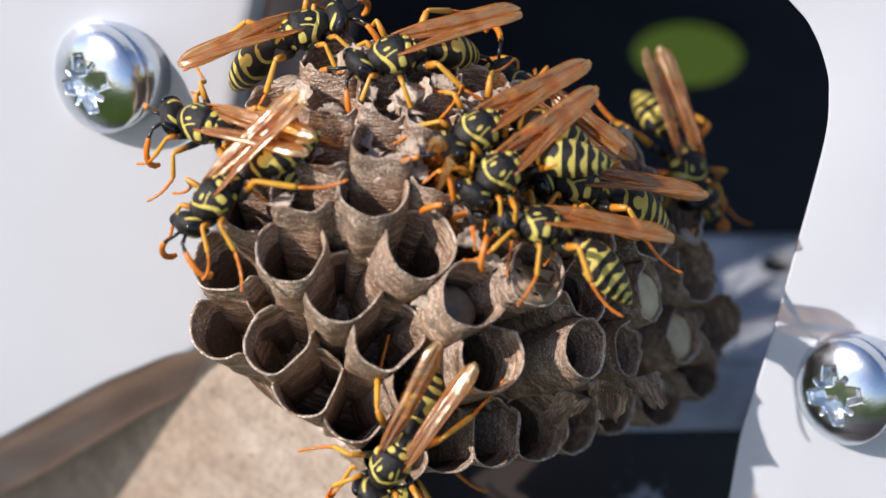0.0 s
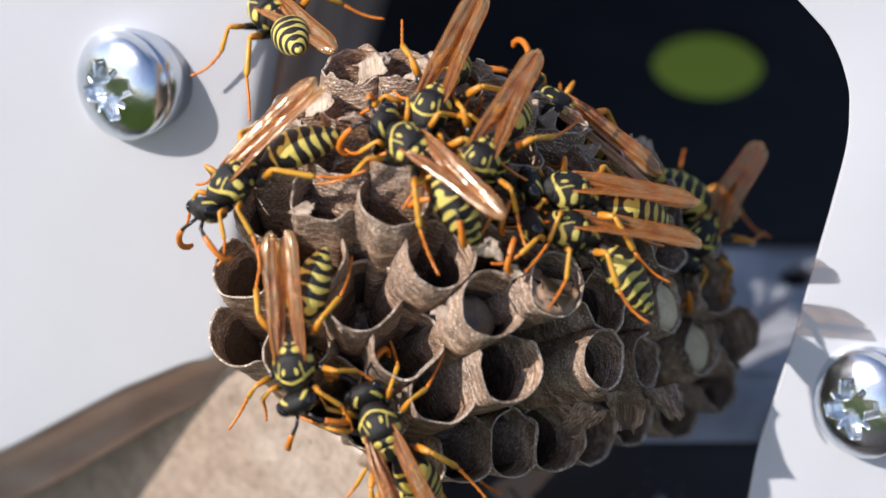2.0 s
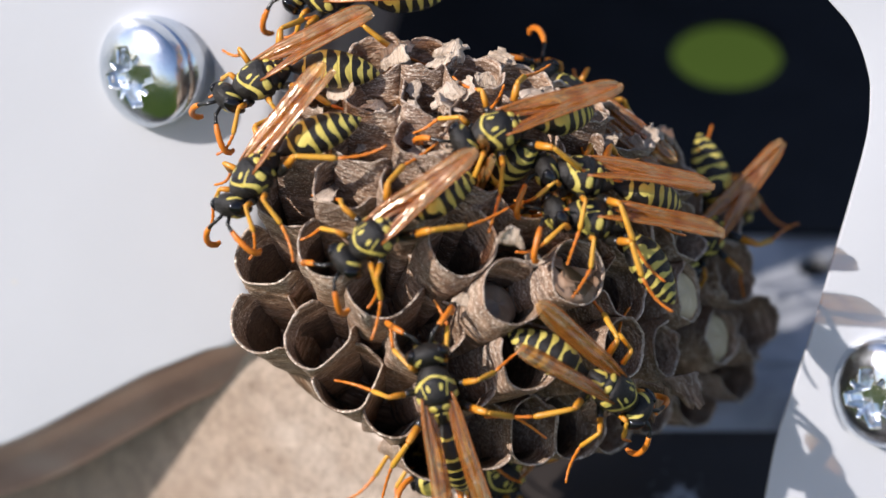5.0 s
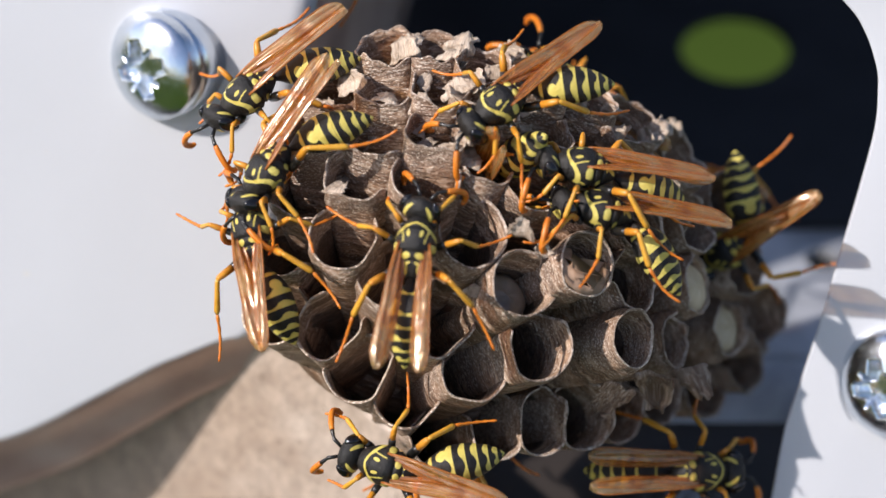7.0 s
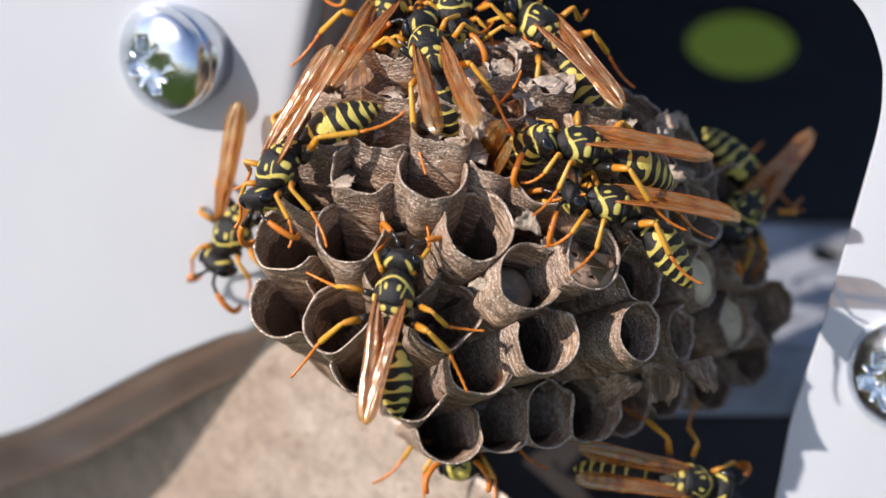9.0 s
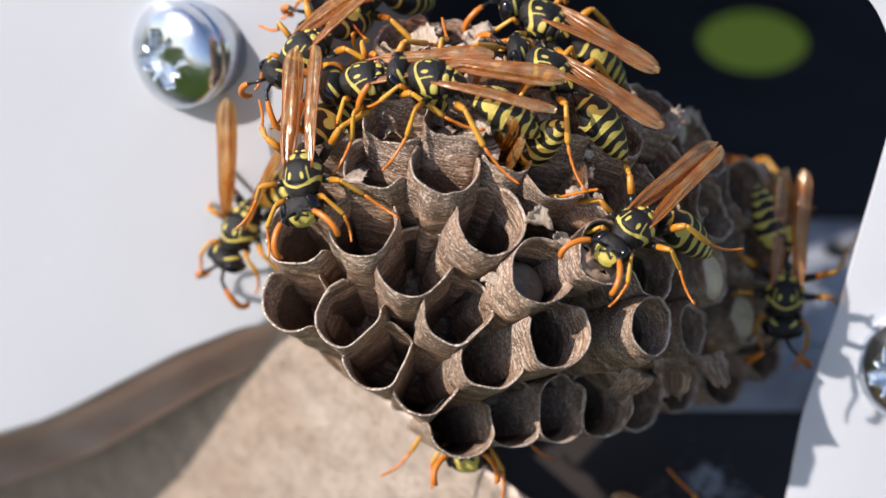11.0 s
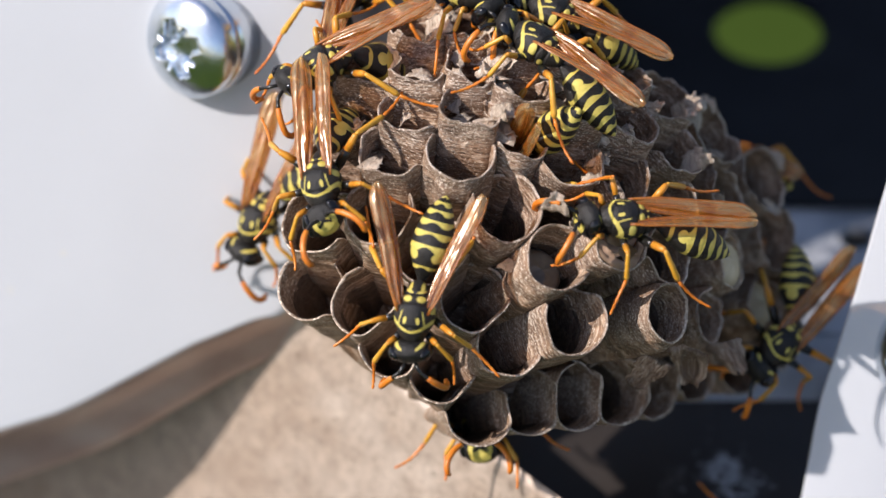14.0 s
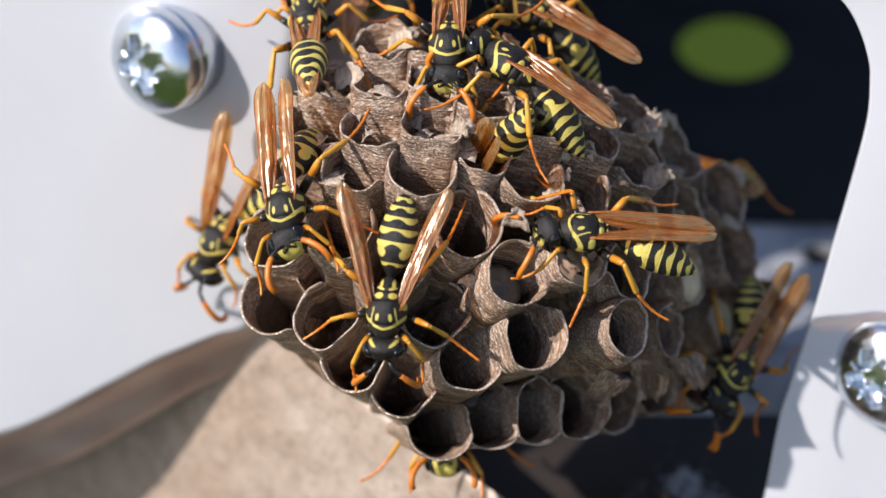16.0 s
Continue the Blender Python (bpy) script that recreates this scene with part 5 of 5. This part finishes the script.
    rows = [(0, sit(8.65, 12.03, 3.79, 207, 22, 0)),
            (0.5, sit(8.26, 12.29, 3.84, 187, 13, 0)),
            (1, sit(7.19, 11.40, 5.17, 212, 23, 0)),
            (1.5, sit(6.29, 10.88, 6.03, 225, 24, 0)),
            (2, sit(6.56, 10.29, 6.20, 240, 28, 0)),
            (2.5, sit(6.28, 9.99, 6.51, 238, 26, 0)),
            (3, sit(6.10, 10.07, 6.57, 236, 25, 0)),
            (3.5, sit(6.22, 10.79, 6.12, 218, 21, 0)),
            (4, sit(6.33, 10.51, 6.22, 197, 14, 0)),
            (6.5, sit(6.72, 14.14, 3.30, 195, 16, 0)),
            (7, sit(5.79, 13.45, 4.44, 215, 20, 0)),
            (7.5, sit(5.66, 13.38, 4.52, 214, 19, 0)),
            (8, sit(9.25, 15.51, 0.02, 166, 2, 0)),
            (8.5, sit(8.85, 16.54, -0.85, 150, -6, 0)),
            (9, sit(8.92, 19.83, -5.44, 128, -19, 0)),
            (11.5, sit(7.44, 20.13, -4.54, 152, -6, 0)),
            (12, sit(6.65, 20.02, -3.68, 152, -7, 0)),
            (13, sit(7.45, 19.79, -4.04, 152, -6, 0)),
            (14, sit(7.68, 19.42, -3.70, 152, -6, 0)),
            (15, sit(7.95, 19.92, -4.68, 150, -7, 0)),
            (16, sit(8.92, 21.42, -8.01, 148, -8, 0))]
    walk(wasp, rows)
    gait(wasp, rows, 7)
    bend(wasp, [(0, -49, -4, 22, 25), (0.5, -12, -13, 18, 25), (1, -20, -3, -0, 25), (1.5, -25, -22, -1, 25), (2, -6, 20, -11, 25), (2.5, -1, 31, -10, 25), (3, -2, 29, -7, 25), (3.5, 4, 35, 4, 25), (4, 23, 30, 4, 25), (6.5, -28, -5, 11, 25), (7, -35, -9, -11, 25), (7.5, -33, -8, -12, 25), (8, -13, 3, 15, 25), (8.5, 4, -0, 16, 25), (9, 8, 12, 28, 25), (11.5, 26, 24, 6, 25), (12, 6, -1, 6, 25), (13, 32, 21, 5, 25), (14, 33, 24, 6, 25), (15, 32, 28, 12, 25), (16, 18, 32, 12, 25)])
    wasp = WASPS["cell_feeder"]
    rows = [(0, sit(4.41, 6.11, -3.20, 240, -62, 0)),
            (2, sit(4.46, 5.98, -3.20, 240, -62, 0)),
            (4, sit(4.36, 6.02, -3.20, 240, -62, 0)),
            (9, sit(4.43, 6.08, -3.20, 240, -62, 0)),
            (14, sit(4.47, 5.95, -3.20, 240, -62, 0)),
            (16, sit(4.39, 6.10, -3.20, 240, -62, 0))]
    walk(wasp, rows)
    gait(wasp, rows, 8)
    bend(wasp, [(0, 2, 10, -4, 8), (2, 6, 10, -4, 8), (4, -5, 10, -4, 8), (9, -4, 10, -4, 8), (14, -3, 10, -4, 8), (16, 9, 10, -4, 8)])
    wasp = WASPS["far_sitter"]
    rows = [(0, sit(27.84, 9.15, -22.70, 290, 14, 0)),
            (0.5, sit(28.18, 6.31, -21.96, 252, 29, 0)),
            (1, sit(27.65, 3.97, -20.55, 225, 32, 0)),
            (1.5, sit(27.46, 4.01, -20.36, 225, 32, 0)),
            (2, sit(27.25, 3.89, -20.10, 235, 31, 0)),
            (3, sit(26.89, 3.47, -19.59, 235, 31, 0)),
            (4, sit(26.10, 3.36, -18.78, 240, 30, 0)),
            (6.5, sit(25.63, 1.40, -17.82, 212, -30, 0)),
            (7, sit(27.06, 0.70, -19.29, 212, -30, 0)),
            (7.5, sit(27.92, 1.10, -20.18, 214, -30, 0)),
            (8, sit(27.60, 1.08, -19.85, 214, -30, 0)),
            (8.5, sit(27.73, 0.69, -19.98, 215, -30, 0)),
            (9, sit(28.34, 3.85, -21.25, 228, 32, 0)),
            (9.8, sit(28.99, 1.44, -15.91, 250, 23, 0)),
            (10.6, sit(30.21, -2.39, -17.37, 262, 11, 0)),
            (11.5, sit(30.82, -5.21, -18.30, 268, 12, 0)),
            (12, sit(30.46, -1.57, -17.65, 245, 48, 0)),
            (12.5, sit(30.72, -0.10, -17.93, 215, 48, 0)),
            (13, sit(32.14, -3.56, -19.85, 268, 12, 0)),
            (13.5, sit(31.05, -6.75, -18.72, 250, 11, 0)),
            (14, sit(28.66, -10.10, -16.35, 228, 24, 0)),
            (14.5, sit(27.60, -11.31, -15.41, 238, 21, 0)),
            (15, sit(28.83, -11.06, -16.70, 245, 19, 0)),
            (15.5, sit(27.83, -11.68, -15.71, 238, 21, 0)),
            (16, sit(28.13, -11.34, -15.98, 240, 21, 0))]
    walk(wasp, rows)
    gait(wasp, rows, 9, 22)
    bend(wasp, [(0, -4, 22, 5, 25), (0.5, 9, 19, 19, 25), (1, 21, 8, 27, 25), (1.5, 105, -30, 15, 25), (2, 105, -30, 9, 25), (3, 105, -30, 5, 25), (4, 62, -30, 5, 25), (6.5, 52, 44, 28, 25), (7, 73, 1, 28, 25), (7.5, 99, -11, 28, 25), (8, 100, -12, 28, 25), (8.5, 62, 10, 28, 25), (9, 82, -10, 28, 25), (9.8, 53, -7, 28, 25), (10.6, 32, -16, 10, 25), (11.5, 19, -16, -7, 25), (12, 16, 18, -8, -35), (12.5, 32, 13, -13, -35), (13, 30, -15, 2, 25), (13.5, 41, -16, -4, 25), (14, 35, 1, -8, 25), (14.5, 31, -17, -6, 25), (15, 34, -13, -4, 25), (15.5, 26, -19, -27, 25), (16, 18, 5, -5, 25)])
    hold_wings(wasp, [(0, 2, 0), (5, -3, -6), (9, -3, -6), (11.5, 3, 0), (16, 3, 0)])
    wasp = WASPS["backer"]
    rows = [(0, sit(-7.33, 20.96, -5.03, 22, -5, 0)),
            (0.5, sit(-8.98, 23.16, -9.17, 85, -42, 0)),
            (1, sit(-11.57, 24.24, -12.16, 105, -42, 0)),
            (1.5, sit(-11.61, 23.00, -9.98, 135, -42, 0)),
            (2, sit(-12.10, 23.89, -11.80, 140, -42, 0)),
            (2.5, sit(-11.20, 22.47, -8.87, 122, -42, 0)),
            (3, sit(-10.66, 22.43, -8.57, 130, -42, 0)),
            (3.5, sit(-10.79, 24.12, -11.62, 112, -42, 0)),
            (4, sit(-9.74, 22.12, -7.67, 188, -3, 0)),
            (5.25, sit(-8.28, 24.72, -7.34, 167, -19, 0)),
            (5.875, sit(-7.52, 28.11, -12.76, 124, -15, 0)),
            (6.5, sit(-6.76, 31.50, -18.19, 80, -11, 0)),
            (7.25, sit(-6.17, 30.22, -16.83, 20, -4, 0)),
            (8, sit(-6.34, 22.49, -7.27, -52, 34, 0)),
            (8.5, sit(-0.67, 21.41, -4.81, -90, 44, 0)),
            (9, sit(0.81, 22.14, -5.96, -88, 45, 0)),
            (9.6, sit(-1.21, 23.35, -4.12, -164, 12, 0)),
            (10.2, sit(-2.96, 24.17, -5.50, -181, -5, 0)),
            (11.5, sit(-11.35, 20.12, -5.23, -160, 2, 0)),
            (11.85, sit(-10.24, 21.39, -3.10, -181, -13, 0)),
            (12.2, sit(-10.53, 22.07, -7.91, -255, -46, 0)),
            (13, sit(-10.52, 21.50, -6.98, -285, -33, 0)),
            (13.5, sit(-12.32, 20.89, -6.86, -285, -32, 0)),
            (14, sit(-10.76, 22.12, -8.09, -283, -35, 0)),
            (14.5, sit(-9.26, 24.66, -12.00, -280, -11, 0)),
            (15, sit(-8.01, 26.38, -13.47, -278, -11, 0)),
            (16, sit(-6.08, 28.10, -14.79, -280, -11, 0))]
    walk(wasp, rows)
    gait(wasp, rows, 10)
    bend(wasp, [(0, -32, 38, -8, 25), (0.5, 1, -30, -3, 25), (1, -2, -30, 1, 25), (1.5, -14, -23, -0, 25), (2, -20, -30, 14, 25), (2.5, -10, -19, 20, 25), (3, -15, -30, 13, 25), (3.5, 1, -20, 14, 25), (4, 46, 37, 11, 25), (5.25, 0, 12, 0, 22), (6.5, -60, 62, -13, 25), (7.25, -30, 62, 8, 25), (8, -0, 17, 11, 25), (8.5, -1, 11, -0, -20), (9, -3, 12, -2, -20), (9.6, 0, 12, 0, 22), (10.2, 0, 12, 0, 22), (11.5, 55, 57, 1, 25), (11.85, 0, 12, 0, 22), (12.2, 70, 58, -7, 25), (13, -70, 61, -4, 25), (13.5, -70, 58, 4, 25), (14, -70, 61, -6, 25), (14.5, -16, 62, -11, 25), (15, 0, 62, -5, 25), (16, 28, 62, 8, 25)])
    wasp = WASPS["lurker"]
    rows = [(0, sit(12.98, 15.17, -9.00, 138, -10, 0)),
            (0.5, sit(13.05, 14.93, -9.00, 138, -10, 0)),
            (1, sit(12.88, 15.22, -9.00, 138, -10, 0)),
            (2, sit(13.57, 14.81, -10.00, 138, -9, 0)),
            (4, sit(13.51, 14.64, -11.00, 138, -9, 0)),
            (6.5, sit(12.22, 15.51, -15.00, 138, -11, 0)),
            (9, sit(11.34, 15.20, -16.00, 138, -11, 0)),
            (11.5, sit(10.35, 13.79, -22.00, 138, -11, 0)),
            (16, sit(10.18, 13.28, -22.00, 138, -10, 0))]
    walk(wasp, rows)
    gait(wasp, rows, 11, 15)
    bend(wasp, [(0, 48, 42, -3, -25), (0.5, 47, 42, -3, -25), (1, 48, 42, -3, -25), (2, 47, 40, -3, -25), (4, 47, 40, -2, -25), (6.5, 47, 41, -2, -25), (9, 46, 42, -2, -25), (11.5, 42, 43, -2, -25), (16, 41, 43, -2, -25)])
    wasp = WASPS["underside"]
    rows = [(0, sit(0.76, -17.56, -14.00, 268, 50, 0)),
            (0.5, sit(0.83, -17.08, -14.00, 268, 50, 0)),
            (1, sit(1.07, -17.04, -14.00, 268, 50, 0)),
            (2, sit(0.61, -16.74, -14.00, 268, 50, 0)),
            (4, sit(0.32, -16.85, -14.00, 268, 50, 0)),
            (6.5, sit(1.24, -16.99, -14.00, 268, 50, 0)),
            (8.5, sit(1.47, -16.89, -14.00, 268, 50, 0)),
            (9, sit(1.55, -17.03, -14.00, 268, 50, 0)),
            (11.5, sit(1.17, -16.78, -14.00, 268, 50, 0)),
            (12, sit(1.41, -16.81, -14.00, 268, 50, 0)),
            (13, sit(1.20, -16.86, -14.00, 268, 50, 0)),
            (14, sit(0.90, -16.94, -14.00, 268, 50, 0)),
            (14.5, sit(1.06, -16.99, -14.00, 268, 50, 0)),
            (15, sit(0.95, -17.06, -14.00, 268, 50, 0)),
            (15.5, sit(0.93, -17.08, -14.00, 268, 50, 0)),
            (16, sit(1.20, -16.96, -14.00, 268, 50, 0))]
    walk(wasp, rows)
    gait(wasp, rows, 12)
    bend(wasp, [(0, -1, -12, -1, -30), (0.5, -1, -12, -1, -30), (1, -1, -12, -1, -30), (2, -0, -12, -1, -30), (4, -0, -12, -1, -30), (6.5, -0, -12, -0, -30), (8.5, -0, -13, -1, -30), (9, -0, -13, -1, -30), (11.5, -0, -13, -0, -30), (12, -0, -13, -0, -30), (13, -0, -13, -1, -30), (14, -1, -13, -1, -30), (14.5, -0, -13, -1, -30), (15, -0, -13, -1, -30), (15.5, -0, -14, -1, -30), (16, -0, -14, -1, -30)])
    wasp = WASPS["visitor"]
    rows = [(0, sit(16.48, -2.86, -38.21, -96, 3, 0)),
            (4, sit(15.23, -1.58, -36.44, -96, 3, 0)),
            (4.9, sit(8.35, -17.06, -22.03, -124, -0, 0)),
            (5.5, sit(4.21, -19.16, -0.48, -159, -5, 0)),
            (6.5, sit(-1.61, -19.26, 1.38, -148, -8, 0)),
            (7, sit(-4.14, -18.52, 1.63, -195, -6, 0)),
            (7.5, sit(-6.43, -17.68, 1.80, -205, -7, 0)),
            (8, sit(-7.92, -16.88, 1.93, -225, -6, 0)),
            (8.5, sit(-7.20, -7.69, 6.52, -274, -4, 0)),
            (9, sit(-4.37, -4.45, 7.90, -281, -6, 0)),
            (9.7, sit(-2.54, 1.83, 8.73, -261, -1, 0)),
            (10.5, sit(-5.49, 11.51, 6.64, -223, -14, 0)),
            (11.5, sit(-9.27, 16.11, 0.74, -148, 7, 0)),
            (12, sit(-10.69, 16.11, 0.17, -160, 0, 0)),
            (12.5, sit(-10.40, 14.75, 1.67, -152, 4, 0)),
            (13, sit(-9.29, 15.41, 1.46, -155, 3, 0)),
            (13.5, sit(-10.48, 15.28, 1.12, -173, -6, 0)),
            (14, sit(-12.91, 14.90, 0.30, -157, -1, 0)),
            (14.5, sit(-14.78, 15.03, -0.96, -152, 0, 0)),
            (15, sit(-14.09, 16.91, -2.50, -165, -4, 0)),
            (15.25, sit(-13.54, 17.64, -3.05, -210, -27, 0)),
            (15.5, sit(-13.01, 17.68, -2.79, -248, -42, 0)),
            (16, sit(-11.28, 20.37, -5.57, -265, -42, 0))]
    walk(wasp, rows)
    gait(wasp, rows, 13)
    bend(wasp, [(0, 0, 12, 0, 22), (4, 0, 12, 0, 22), (4.9, 0, 12, 0, 22), (5.5, 0, 12, 0, 22), (6.5, 7, 3, -7, 25), (7, 27, 4, -4, 25), (7.5, 25, 5, -17, 25), (8, 35, 6, -15, 25), (8.5, 23, 26, -13, 25), (9, 16, 4, -4, 25), (9.7, 0, 12, 0, 22), (10.5, 0, 12, 0, 22), (11.5, -8, 61, -17, 25), (12, 63, 53, -16, 25), (12.5, 58, 45, -1, 25), (13, 32, 37, 1, 25), (13.5, 9, 37, 17, 25), (14, 10, 50, 16, 25), (14.5, 0, 42, 16, 25), (15, 38, 62, 22, 25), (15.25, -33, -28, 5, 25), (15.5, -2, -21, 1, 25), (16, 1, -26, -4, 25)])
    wasp = WASPS["drowser"]
    rows = [(0, sit(24.50, 7.20, -34.00, 172, -58, -20)),
            (3, sit(24.52, 7.20, -34.00, 172, -58, -20)),
            (6, sit(24.46, 7.20, -34.00, 172, -58, -20)),
            (9, sit(24.55, 7.20, -34.00, 172, -58, -20)),
            (12, sit(24.45, 7.20, -34.00, 172, -58, -20)),
            (14, sit(24.45, 7.20, -34.00, 172, -58, -20)),
            (16, sit(24.46, 7.20, -34.00, 172, -58, -20))]
    walk(wasp, rows)
    gait(wasp, rows, 14, 40)
    bend(wasp, [(0, 0, 7, 0, 10), (3, -6, 1, 0, 10), (6, -4, 7, 0, 10), (9, 2, 1, 0, 10), (12, 6, 7, 0, 10), (14, -6, 4, 0, 10), (16, 5, 1, 0, 10)])
    hold_wings(wasp, [(0, -4, -16), (16, -4, -16)])


setting()
lower_panel()
plates()
nest()
WASPS = swarm()
motions()
